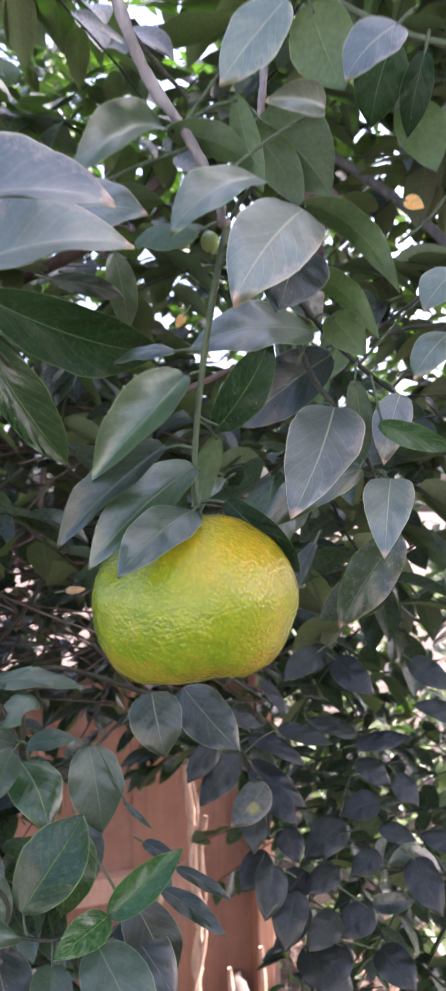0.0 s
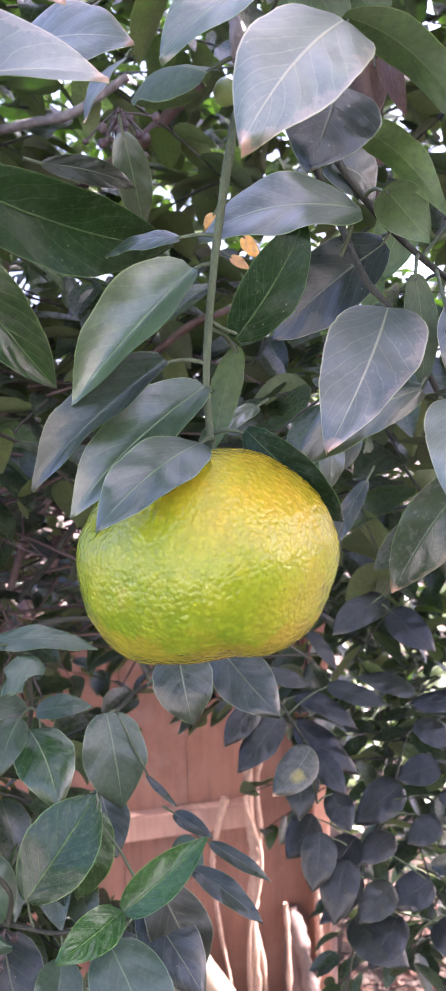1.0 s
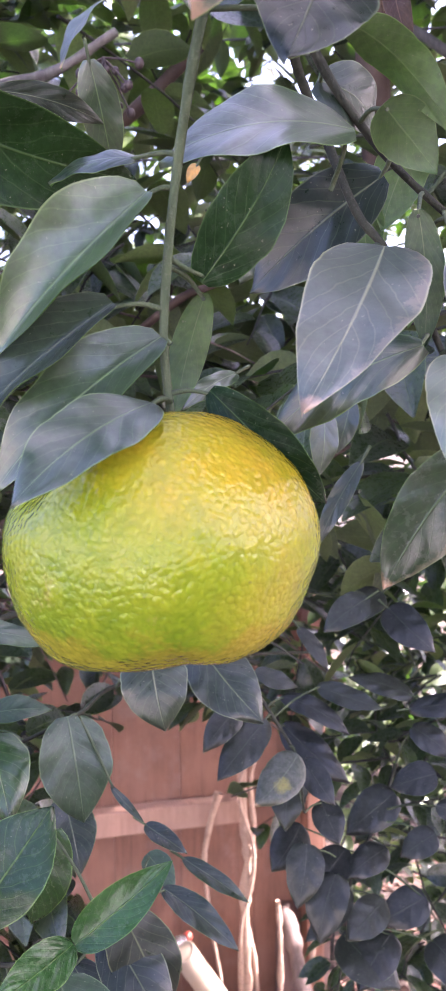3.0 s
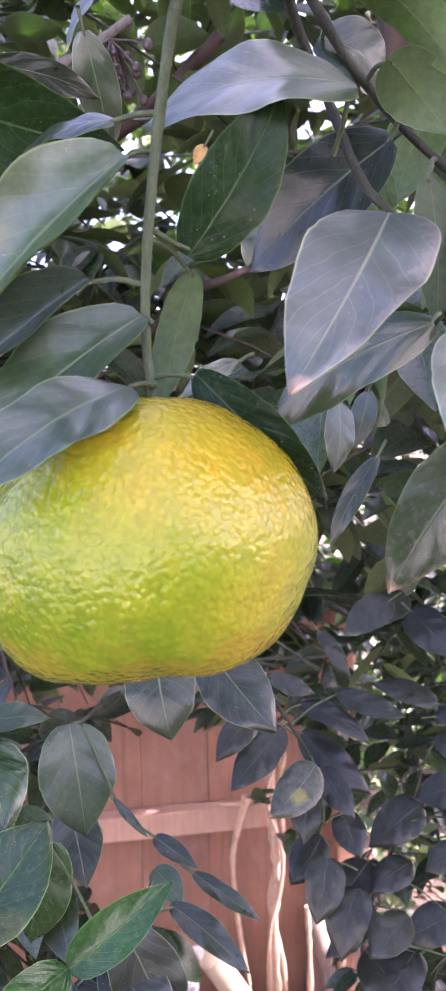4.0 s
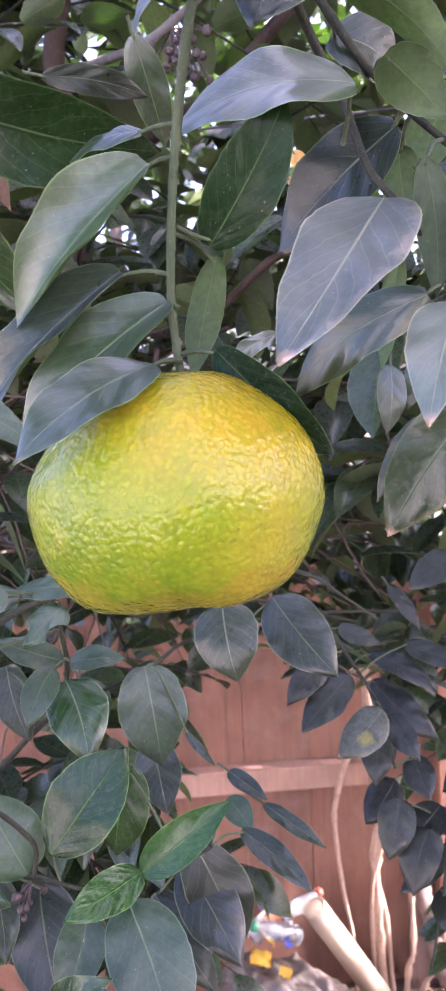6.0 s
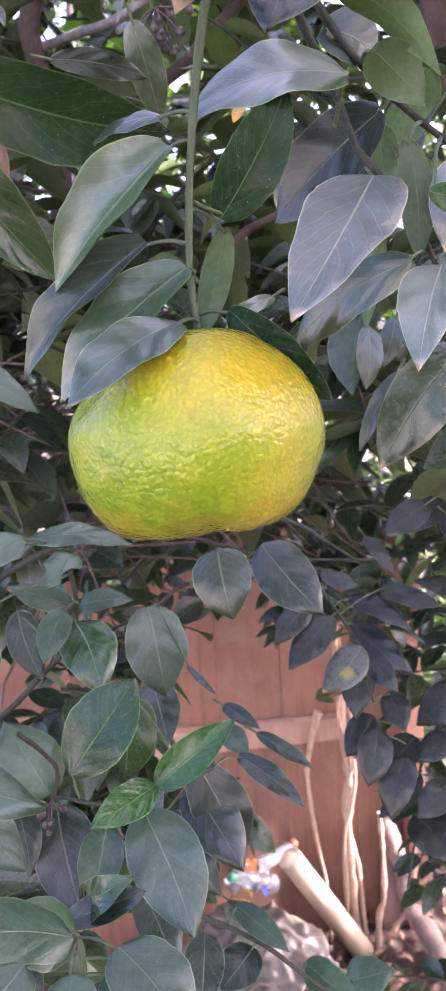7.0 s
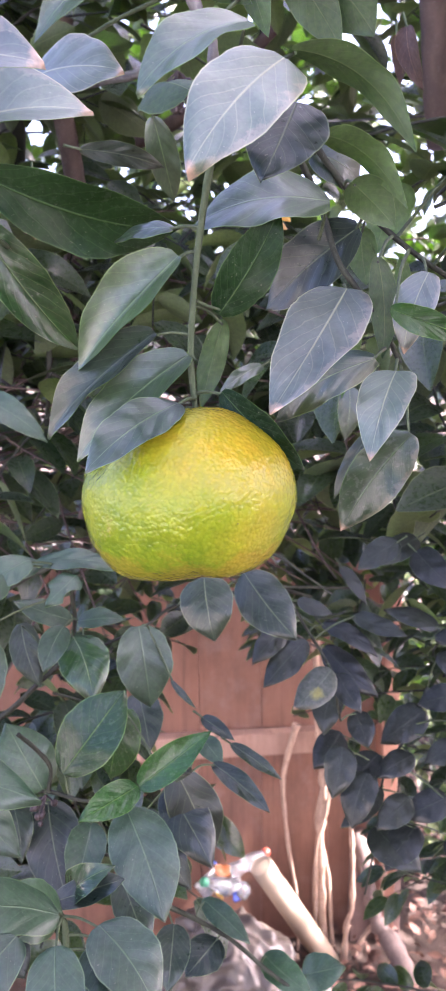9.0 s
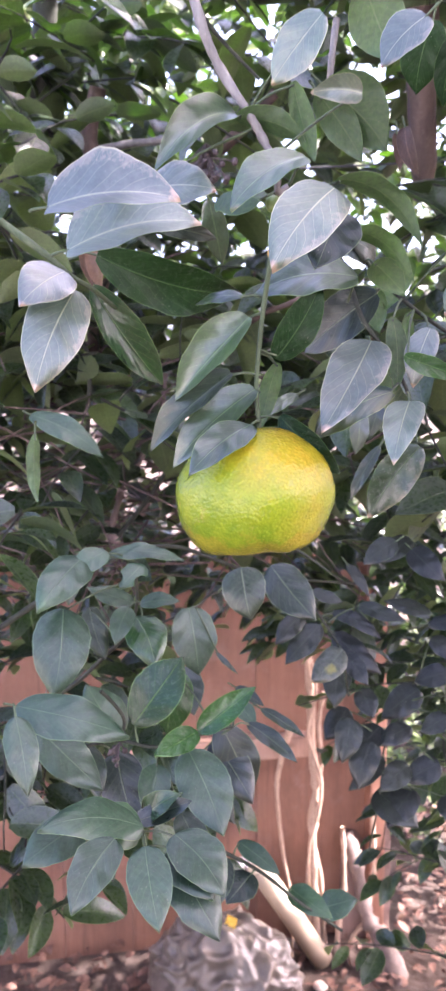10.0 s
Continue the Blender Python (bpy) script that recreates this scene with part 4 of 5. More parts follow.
leaf(twig_d, (-0.149, 0.442, 1.393), (-0.121, 0.421, 1.361), 0.0332, 18, 10, .06, .75, GLOSSY, stalk=(-0.152, 0.445, 1.396))
leaf(twig_c, (-0.135, 0.385, 1.318), (-0.161, 0.386, 1.355), 0.0354, -34, 8, .04, .8, GREEN, stalk=(-0.136, 0.392, 1.313))
leaf(twig_b, (-0.145, 0.517, 1.328), (-0.125, 0.498, 1.294), 0.0290, 17, 8, .03, .8, DARK)
leaf(twig_b, (-0.090, 0.465, 1.364), (-0.069, 0.458, 1.351), 0.0047, 31, 10, .03, .9, DARK, stalk=(-0.109, 0.468, 1.398))
leaf(twig_c, (-0.100, 0.532, 1.310), (-0.072, 0.527, 1.299), 0.0121, 41, 20, .06, .8, DARK)
leaf(twig_c, (-0.090, 0.510, 1.305), (-0.070, 0.501, 1.293), 0.0165, 32, 12, .04, .75, GREEN, stalk=(-0.070, 0.449, 1.311))
leaf(twig_c, (-0.074, 0.525, 1.297), (-0.033, 0.520, 1.280), 0.0111, 39, 18, .06, .85, DARK)
leaf(twig_c, (-0.076, 0.498, 1.294), (-0.031, 0.491, 1.271), 0.0159, 37, 18, .05, .85, DARK, stalk=(-0.070, 0.449, 1.311))
leaf(twig_c, (-0.089, 0.455, 1.295), (-0.049, 0.437, 1.259), 0.0317, 30, 8, .03, .85, DARK, stalk=(-0.070, 0.449, 1.311))
leaf(twig_c, (-0.105, 0.448, 1.278), (-0.065, 0.439, 1.238), 0.0258, 54, 10, .05, .85, DARK, stalk=(-0.070, 0.449, 1.311))
leaf(twig_c, (-0.107, 0.393, 1.299), (-0.100, 0.362, 1.274), 0.0245, -13, 16, .05, .8, GREEN, stalk=(-0.107, 0.394, 1.312))
leaf(twig_e, (-0.099, 0.340, 1.283), (-0.060, 0.352, 1.300), 0.0179, 51, 24, -.20, .9, DARK, stalk=(-0.099, 0.340, 1.283))
leaf(twig_e, (-0.097, 0.354, 1.279), (-0.071, 0.360, 1.300), 0.0205, 53, 26, .18, .8, GLOSSY, stalk=(-0.099, 0.340, 1.283))
leaf(twig_c, (-0.092, 0.401, 1.261), (-0.064, 0.382, 1.236), 0.0236, 20, 10, .04, .8, DARK, stalk=(-0.107, 0.394, 1.312))
leaf(twig_e, (-0.088, 0.334, 1.283), (-0.114, 0.311, 1.301), 0.0324, -33, 8, .05, .8, GREEN, stalk=(-0.090, 0.337, 1.280))
leaf(twig_e, (-0.068, 0.338, 1.273), (-0.030, 0.316, 1.259), 0.0388, 17, 8, .04, .75, GREEN, stalk=(-0.087, 0.337, 1.270))
leaf(twig_f, (-0.081, 0.446, 1.205), (-0.070, 0.415, 1.182), 0.0248, -3, 12, .04, .8, DARK, stalk=(-0.108, 0.480, 1.190))
leaf(twig_f, (-0.073, 0.497, 1.162), (-0.084, 0.467, 1.150), 0.0286, -22, 10, .04, .8, DARK, stalk=(-0.069, 0.495, 1.168))
leaf(twig_f, (-0.089, 0.507, 1.182), (-0.045, 0.490, 1.171), 0.0174, 27, 14, .05, .85, GREEN, stalk=(-0.087, 0.490, 1.178))
leaf(twig_f, (-0.046, 0.519, 1.142), (-0.003, 0.501, 1.136), 0.0231, 27, 14, .05, .8, GREEN, stalk=(-0.040, 0.498, 1.150))
leaf(twig_f, (-0.027, 0.551, 1.108), (0.004, 0.557, 1.121), 0.0283, 35, 10, .05, .7, GREEN, stalk=(-0.006, 0.503, 1.130))
leaf(twig_c, (-0.152, 0.412, 1.293), (-0.120, 0.385, 1.247), 0.0364, 12, 10, .03, .8, DARK, stalk=(-0.154, 0.389, 1.309))
leaf(twig_c, (-0.173, 0.400, 1.301), (-0.150, 0.381, 1.269), 0.0198, 11, 12, .03, .8, DARK, stalk=(-0.171, 0.386, 1.302))
leaf(twig_e, (-0.121, 0.325, 1.270), (-0.103, 0.321, 1.251), 0.0213, 25, 10, .03, .8, DARK, stalk=(-0.099, 0.340, 1.283))
leaf(twig_d, (-0.171, 0.375, 1.414), (-0.162, 0.346, 1.359), 0.0417, -15, 8, .04, .78, GREEN, stalk=(-0.142, 0.432, 1.425))
leaf(twig_c, (-0.164, 0.307, 1.367), (-0.091, 0.325, 1.351), 0.0354, 30, 8, .05, .8, GREEN)
leaf(twig_c, (-0.152, 0.290, 1.368), (-0.130, 0.270, 1.329), 0.0209, 4, 10, .04, .8, GREEN)
leaf(twig_c, (-0.183, 0.356, 1.330), (-0.131, 0.357, 1.292), 0.0333, 32, 10, .04, .8, GREEN, stalk=(-0.173, 0.386, 1.302))
leaf(twig_e, (-0.081, 0.322, 1.293), (-0.126, 0.273, 1.307), 0.0300, -30, 8, .05, .8, GREEN, stalk=(-0.090, 0.337, 1.280))
leaf(twig_e, (-0.128, 0.326, 1.284), (-0.149, 0.286, 1.271), 0.0318, -29, 8, .04, .8, GREEN, stalk=(-0.099, 0.340, 1.283))
leaf(twig_e, (-0.086, 0.295, 1.298), (-0.088, 0.248, 1.277), 0.0275, -19, 10, .05, .78, GREEN, stalk=(-0.090, 0.337, 1.280))
leaf(twig_e, (-0.069, 0.302, 1.293), (-0.042, 0.267, 1.266), 0.0277, 4, 8, .04, .8, GREEN, stalk=(-0.090, 0.337, 1.280))
leaf(twig_e, (-0.062, 0.329, 1.288), (-0.022, 0.316, 1.263), 0.0341, 23, 8, .04, .8, GREEN, stalk=(-0.090, 0.337, 1.280))
leaf(twig_e, (-0.067, 0.337, 1.266), (-0.026, 0.317, 1.232), 0.0339, 18, 8, .04, .8, GREEN, stalk=(-0.086, 0.335, 1.263))
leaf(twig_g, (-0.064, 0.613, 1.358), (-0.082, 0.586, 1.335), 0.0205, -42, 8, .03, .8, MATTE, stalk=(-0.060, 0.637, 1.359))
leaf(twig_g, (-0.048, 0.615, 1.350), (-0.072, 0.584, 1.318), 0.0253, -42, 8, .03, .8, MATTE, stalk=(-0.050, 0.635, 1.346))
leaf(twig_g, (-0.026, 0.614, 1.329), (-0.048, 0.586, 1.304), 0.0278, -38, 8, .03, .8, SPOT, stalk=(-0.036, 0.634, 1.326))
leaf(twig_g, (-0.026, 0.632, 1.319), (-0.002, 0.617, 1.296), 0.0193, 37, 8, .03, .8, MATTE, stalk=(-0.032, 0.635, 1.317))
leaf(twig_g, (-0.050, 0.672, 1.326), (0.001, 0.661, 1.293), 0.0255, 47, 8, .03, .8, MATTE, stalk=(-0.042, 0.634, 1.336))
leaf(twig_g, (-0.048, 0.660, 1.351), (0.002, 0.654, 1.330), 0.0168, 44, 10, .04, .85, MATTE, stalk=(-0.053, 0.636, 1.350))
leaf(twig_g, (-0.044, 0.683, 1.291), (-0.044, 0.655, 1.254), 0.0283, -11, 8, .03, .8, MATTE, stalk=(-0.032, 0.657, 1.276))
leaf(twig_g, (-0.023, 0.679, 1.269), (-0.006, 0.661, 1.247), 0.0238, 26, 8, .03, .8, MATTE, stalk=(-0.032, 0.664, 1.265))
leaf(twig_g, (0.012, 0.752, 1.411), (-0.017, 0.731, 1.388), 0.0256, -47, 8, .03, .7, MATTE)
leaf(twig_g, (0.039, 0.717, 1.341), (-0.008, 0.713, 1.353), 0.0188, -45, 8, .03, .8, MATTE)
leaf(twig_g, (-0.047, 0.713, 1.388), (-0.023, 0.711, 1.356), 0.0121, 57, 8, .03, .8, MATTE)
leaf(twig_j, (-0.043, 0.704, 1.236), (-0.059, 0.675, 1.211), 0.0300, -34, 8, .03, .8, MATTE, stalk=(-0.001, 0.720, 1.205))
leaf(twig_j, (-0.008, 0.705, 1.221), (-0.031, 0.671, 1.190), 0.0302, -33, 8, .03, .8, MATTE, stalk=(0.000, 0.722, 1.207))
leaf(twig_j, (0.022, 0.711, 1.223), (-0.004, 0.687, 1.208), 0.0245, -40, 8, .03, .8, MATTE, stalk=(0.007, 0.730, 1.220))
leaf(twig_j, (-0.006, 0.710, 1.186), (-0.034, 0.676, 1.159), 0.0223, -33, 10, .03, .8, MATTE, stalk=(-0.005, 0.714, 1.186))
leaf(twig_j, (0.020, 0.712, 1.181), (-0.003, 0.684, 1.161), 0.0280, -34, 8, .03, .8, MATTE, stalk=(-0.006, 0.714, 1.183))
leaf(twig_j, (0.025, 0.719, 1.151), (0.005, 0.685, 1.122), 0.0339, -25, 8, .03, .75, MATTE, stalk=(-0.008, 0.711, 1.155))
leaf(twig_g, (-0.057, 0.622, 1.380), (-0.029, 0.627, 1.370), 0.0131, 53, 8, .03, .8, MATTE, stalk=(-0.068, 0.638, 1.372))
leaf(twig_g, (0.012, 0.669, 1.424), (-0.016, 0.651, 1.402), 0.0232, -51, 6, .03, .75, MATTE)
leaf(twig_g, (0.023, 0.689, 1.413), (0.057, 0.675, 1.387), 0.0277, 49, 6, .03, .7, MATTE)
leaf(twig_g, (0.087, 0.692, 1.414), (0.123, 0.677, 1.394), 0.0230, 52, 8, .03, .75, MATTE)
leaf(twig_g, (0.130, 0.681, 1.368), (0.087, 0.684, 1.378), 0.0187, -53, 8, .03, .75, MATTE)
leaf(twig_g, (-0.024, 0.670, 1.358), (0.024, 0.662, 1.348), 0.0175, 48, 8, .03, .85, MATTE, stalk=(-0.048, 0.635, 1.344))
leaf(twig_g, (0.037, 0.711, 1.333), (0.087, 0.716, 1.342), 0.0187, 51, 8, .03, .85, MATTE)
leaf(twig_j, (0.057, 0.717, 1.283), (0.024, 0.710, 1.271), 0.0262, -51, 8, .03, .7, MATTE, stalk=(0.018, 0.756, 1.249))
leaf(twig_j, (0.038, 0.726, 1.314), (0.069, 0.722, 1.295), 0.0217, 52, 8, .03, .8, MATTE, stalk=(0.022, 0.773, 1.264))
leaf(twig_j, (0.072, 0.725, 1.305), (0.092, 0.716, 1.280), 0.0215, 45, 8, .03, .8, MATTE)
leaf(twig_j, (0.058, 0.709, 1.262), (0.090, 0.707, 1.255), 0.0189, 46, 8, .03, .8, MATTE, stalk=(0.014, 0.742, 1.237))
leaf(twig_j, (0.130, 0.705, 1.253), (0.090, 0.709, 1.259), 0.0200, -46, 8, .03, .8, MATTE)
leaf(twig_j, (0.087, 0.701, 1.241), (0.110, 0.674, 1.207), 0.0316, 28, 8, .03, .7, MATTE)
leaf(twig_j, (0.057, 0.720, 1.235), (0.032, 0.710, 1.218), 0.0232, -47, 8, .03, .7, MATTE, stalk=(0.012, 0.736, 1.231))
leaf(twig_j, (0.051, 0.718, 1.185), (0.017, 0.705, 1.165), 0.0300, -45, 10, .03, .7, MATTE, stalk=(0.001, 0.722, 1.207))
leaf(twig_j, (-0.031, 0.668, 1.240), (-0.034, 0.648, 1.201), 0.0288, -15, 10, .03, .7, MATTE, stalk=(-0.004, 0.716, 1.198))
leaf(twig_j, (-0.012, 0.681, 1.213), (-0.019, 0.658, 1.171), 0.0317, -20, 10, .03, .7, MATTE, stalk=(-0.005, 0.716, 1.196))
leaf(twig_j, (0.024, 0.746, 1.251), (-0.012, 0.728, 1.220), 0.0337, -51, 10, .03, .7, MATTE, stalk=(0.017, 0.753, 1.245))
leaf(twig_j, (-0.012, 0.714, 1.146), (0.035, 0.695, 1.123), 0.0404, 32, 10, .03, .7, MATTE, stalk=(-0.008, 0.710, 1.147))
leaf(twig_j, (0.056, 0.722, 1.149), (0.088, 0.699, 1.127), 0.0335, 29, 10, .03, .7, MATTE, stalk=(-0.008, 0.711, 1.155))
leaf(twig_a, (-0.053, 0.557, 1.675), (-0.044, 0.563, 1.662), 0.0095, 100, 10, .05, .7, YELLOW)
leaf(twig_a, (-0.075, 0.604, 1.673), (-0.063, 0.610, 1.665), 0.0077, 87, 10, .05, .7, YELLOW)
leaf(limb, (-0.064, 0.533, 1.684), (-0.070, 0.533, 1.675), 0.0066, -100, 10, .05, .7, YELLOW)
leaf(twig_h, (0.088, 0.629, 1.783), (0.103, 0.632, 1.777), 0.0125, 92, 10, .05, .7, YELLOW)
leaf(twig_b, (-0.188, 0.604, 1.480), (-0.173, 0.610, 1.481), 0.0068, 64, 10, .05, .7, YELLOW)
leaf(twig_i, (-0.198, 0.485, 1.692), (-0.197, 0.485, 1.649), 0.0242, 85, 46, .14, .8, DEAD)
leaf(twig_i, (-0.213, 0.487, 1.691), (-0.208, 0.489, 1.655), 0.0224, 76, 50, -.10, .8, DEAD)
leaf(limb, (0.039, 0.529, 1.761), (0.049, 0.531, 1.725), 0.0201, 100, 50, .16, .8, DEAD)
leaf(limb, (0.031, 0.539, 1.761), (0.034, 0.538, 1.732), 0.0156, 75, 50, -.12, .8, DEAD)

# trunk and boughs that carry the crown
branch("trunk", [plan(0.78, 1.25, GROUND_Z - 0.02), plan(0.76, 1.24, 0.5), plan(0.72, 1.18, 1.3), plan(0.66, 1.08, 2.0), plan(0.62, 1.0, 2.7)], 0.055, 0.018, GREY_BARK, 8, 12, label="grey-brown trunk")
branch("bough", [plan(0.68, 1.1, 1.9), plan(0.45, 0.85, 2.30), plan(0.15, 0.60, 2.25), Vector((-0.032, 0.302, 1.780)) + Vector((0.02, 0.05, 0.12)), (-0.032, 0.302, 1.780)], 0.014, 0.0036, GREY_BARK)
branch("bough", [plan(0.69, 1.12, 1.75), plan(0.80, 0.75, 2.2), plan(0.95, 0.45, 2.5)], 0.014, 0.006, GREY_BARK)
branch("bough", [plan(0.67, 1.1, 1.95), plan(1.0, 1.5, 2.4), plan(1.5, 1.8, 2.6)], 0.016, 0.006, GREY_BARK)
branch("bough", [plan(0.70, 1.15, 1.6), plan(0.4, 1.45, 2.1), plan(-0.1, 1.6, 2.45)], 0.014, 0.005, GREY_BARK)

# mass of the tree behind and above

def off_sightlines(a, b, z):
    """Thinned to fit the camera's view, where the sunlit garden and bare twigs show through."""
    if -0.22 * b < a < 0.06 * b and z > 1.555 + 0.21 * b:
        return noise.noise((a * 34, b * 34, z * 34)) > 0.02
    if a > 0.10 * b and z < 1.555 - 0.10 * b:
        return noise.noise((a * 40, b * 40, z * 40)) > 0.15
    if a < -0.10 * b and 1.555 - 0.22 * b < z < 1.555 + 0.06 * b:
        return noise.noise((a * 40, b * 40, z * 40)) > 0.08
    if 0.06 * b < a < 0.4 * b and z > 1.555 + 0.13 * b:
        return noise.noise((a * 34, b * 34, z * 34)) > 0.25
    return True


sprays("back_foliage", tree, 21, 115, (-0.5, 0.62, 1.44), (0.5, 1.15, 2.10), leaf_size=(0.050, 0.085), keep=off_sightlines)
sprays("side_foliage", tree, 31, 60, (-0.55, 0.55, 1.38), (-0.2, 1.0, 2.10), keep=off_sightlines)
sprays("deep_foliage", tree, 22, 380, (-0.95, 1.15, 1.18), (0.9, 1.95, 2.6), leaf_size=(0.05, 0.085), keep=off_sightlines)
sprays("fence_foliage", tree, 32, 105, (-0.9, 1.45, 1.06), (0.22, 1.95, 1.30), reach=0.14)
sprays("low_foliage", tree, 23, 15, (0.02, 0.85, 1.12), (0.5, 1.4, 1.42))
sprays("low_foliage", tree, 33, 100, (0.19, 0.85, 0.80), (0.6, 1.5, 1.20), leaf_size=(0.036, 0.055))
sprays("low_foliage", tree, 24, 50, (-0.40, 0.62, 1.06), (-0.16, 0.86, 1.30), reach=0.12, per=8)
sprays("bare_twigs", tree, 34, 80, (-0.5, 0.75, 1.34), (0.15, 1.3, 1.75), per=2, reach=0.3, droop=0.2, twig=ROOT_BARK)
sprays("bare_twigs", tree, 35, 210, (-0.6, 0.8, 1.32), (-0.05, 1.5, 1.65), per=1, reach=0.34, droop=0.1, twig=ROOT_BARK)
# unseen foliage overhead, added to keep the sun off the fruit
sprays("sun_block_canopy", tree, 25, 430, (0.38, -0.15, 2.3), (1.55, 0.95, 2.85), leaf_size=(0.07, 0.1), reach=0.3, stations=4)


def off_gap(a, b, z):
    """Keeps open an added slit overhead, so the sun reaches the vine and the pipe."""
    for x, y, h, r in ((-0.49, 2.11, 0.30, 0.25), (-0.49, 2.11, 0.46, 0.25), (-0.42, 2.13, 0.62, 0.19), (-0.55, 1.92, 0.20, 0.22)):
        p = plan(a, b, z) - Vector((x, y, h))
        if (p - SUN_TO * p.dot(SUN_TO)).length < r:
            return False
    return True


# unseen foliage added to shade the fence, but for the slit
sprays("sun_block_canopy", tree, 27, 740, (0.1, 0.9, 2.2), (3.0, 2.45, 2.9), leaf_size=(0.07, 0.1), reach=0.3, stations=4, keep=off_gap)


def over_sack(a, b, z):
    """On the sun's way to the sack."""
    p = plan(a, b, z) - Vector((-0.61, 1.72, 0.12))
    return (p - SUN_TO * p.dot(SUN_TO)).length < 0.24 and off_gap(a, b, z)


# more unseen foliage, added to shade the sack
sprays("sun_block_canopy", tree, 28, 70, (0.1, 0.9, 2.2), (3.0, 2.45, 2.9), leaf_size=(0.07, 0.1), reach=0.2, stations=4, keep=over_sack)
for ob in tree.children:
    if ob.matrix_basis == Matrix():
        ob.matrix_basis = tree_inv
hedge = empty("hedge", (-1.5, 4.5, GROUND_Z), "sunlit green garden hedge beyond the fence", "hedge", kind="structure")
sprays("hedge", hedge, 26, 1700, (-2.8, 3.4, 0.0), (2.8, 5.0, 4.8), leaf_size=(0.07, 0.12), per=8, reach=0.4, stations=4, keep=lambda a, b, z: z < 2.2 or noise.noise((a * 5, b * 5, z * 5)) > 0.12)
for ob in hedge.children:
    ob.matrix_basis = Matrix.Translation(-hedge.location)

# unseen shrubs, added behind and beside the camera to hold back light
border = empty("blocking_shrubs", plan(0.0, -1.7, GROUND_Z), "unseen dark green shrubs added to darken reflections and block side light", "shrubs", kind="structure")
sprays("blocking_shrubs", border, 51, 420, (-2.2, -2.0, 0.0), (3.0, -1.4, 1.95), leaf_size=(0.08, 0.12), per=9, reach=0.3, stations=4)
sprays("blocking_shrubs", border, 52, 300, (-2.9, -1.1, 0.0), (-2.1, 2.2, 1.9), leaf_size=(0.08, 0.12), per=9, reach=0.3, stations=4)
sprays("blocking_shrubs", border, 53, 420, (1.5, -1.9, 0.0), (2.4, 1.4, 3.0), leaf_size=(0.08, 0.12), per=9, reach=0.3, stations=4)
for ob in border.children:
    ob.matrix_basis = Matrix.Translation(-border.location)

shrub = empty("shrub", (0.1, 2.9, GROUND_Z), "sunlit bright green shrub beyond the fence end", "shrub")
sprays("shrub", shrub, 41, 150, (0.12, 2.35, 0.05), (1.0, 3.2, 1.3), leaf_size=(0.05, 0.09), per=9, reach=0.25, faces=(SUNNY, LOOSE_UNDER), stations=4, keep=off_gap)
for ob in shrub.children:
    ob.matrix_basis = Matrix.Translation(-shrub.location)

sunny = empty("garden_tree", (-0.9, 3.0, GROUND_Z), "sunlit yellow-green tree in the garden behind", "tree")
sprays("garden_tree", sunny, 43, 150, (-0.72, 2.35, 1.75), (0.0, 3.3, 3.1), leaf_size=(0.06, 0.10), per=9, reach=0.3, faces=(SUNNY, LOOSE_UNDER), stations=4)
sprays("garden_tree", sunny, 44, 110, (0.0, 2.5, 1.7), (0.9, 3.3, 3.0), leaf_size=(0.06, 0.10), per=9, reach=0.3, faces=(SUNNY, LOOSE_UNDER), stations=4, keep=off_gap)
bm = bmesh.new()
tube(bm, spline([plan(-0.75, 2.9, 2.9), plan(-0.78, 2.9, 2.0), plan(-0.70, 2.85, 1.0), plan(-0.72, 2.85, GROUND_Z - 0.02)], 6), 0.012, 0.045, 10, 0.15, leaf_rng)
part("trunk", bm, BARK_RED, sunny, "reddish brown trunk")
for ob in sunny.children:
    ob.matrix_basis = Matrix.Translation(-sunny.location)

# ---- things along the fence ----
def rod(name, points, r0, r1, material, label, category, group="", sides=10, knobs=0.5, at=None):
    base = Vector(points[-1])
    bm = bmesh.new()
    tube(bm, spline([Vector(p) - base for p in points], 6), r0, r1, sides, knobs, leaf_rng)
    ob = part(name, bm, material)
    ob.location = base
    return tagged(ob, label, category, group)


rod("dry_stick", [(-0.549, 2.076, 0.590), (-0.561, 2.071, 0.545), (-0.579, 2.071, 0.47), (-0.587, 2.071, 0.398), (-0.571, 2.071, 0.230), (-0.539, 2.068, 0.05), (-0.534, 2.053, -0.105)], 0.0100, 0.0035, STICK, "crooked dry stick leaning against the fence", "stick", "sticks by the fence", knobs=0.6)
rod("vine_stem", [(-0.519, 2.111, 1.0), (-0.509, 2.111, 0.80), (-0.497, 2.111, 0.671), (-0.493, 2.111, 0.542), (-0.481, 2.111, 0.396), (-0.489, 2.111, 0.265), (-0.483, 2.111, 0.075), (-0.476, 2.115, -0.12)], 0.0085, 0.0135, STICK, "pale woody vine stem climbing the fence", "vine", "sticks by the fence", knobs=0.7)
rod("vine_stem", [(-0.459, 2.115, 0.70), (-0.475, 2.119, 0.60), (-0.469, 2.123, 0.46), (-0.501, 2.119, 0.30), (-0.467, 2.123, 0.12), (-0.452, 2.119, -0.12)], 0.005, 0.008, STICK, "thin pale vine stem climbing the fence", "vine", "sticks by the fence", knobs=0.7)
rod("vine_stem", [(-0.504, 2.103, 0.86), (-0.479, 2.103, 0.70), (-0.501, 2.098, 0.58), (-0.463, 2.103, 0.44), (-0.471, 2.103, 0.33), (-0.497, 2.098, 0.20), (-0.494, 2.103, -0.12)], 0.0035, 0.006, STICK, "thin pale vine stem twined round a thicker one", "vine", "sticks by the fence", knobs=0.7)
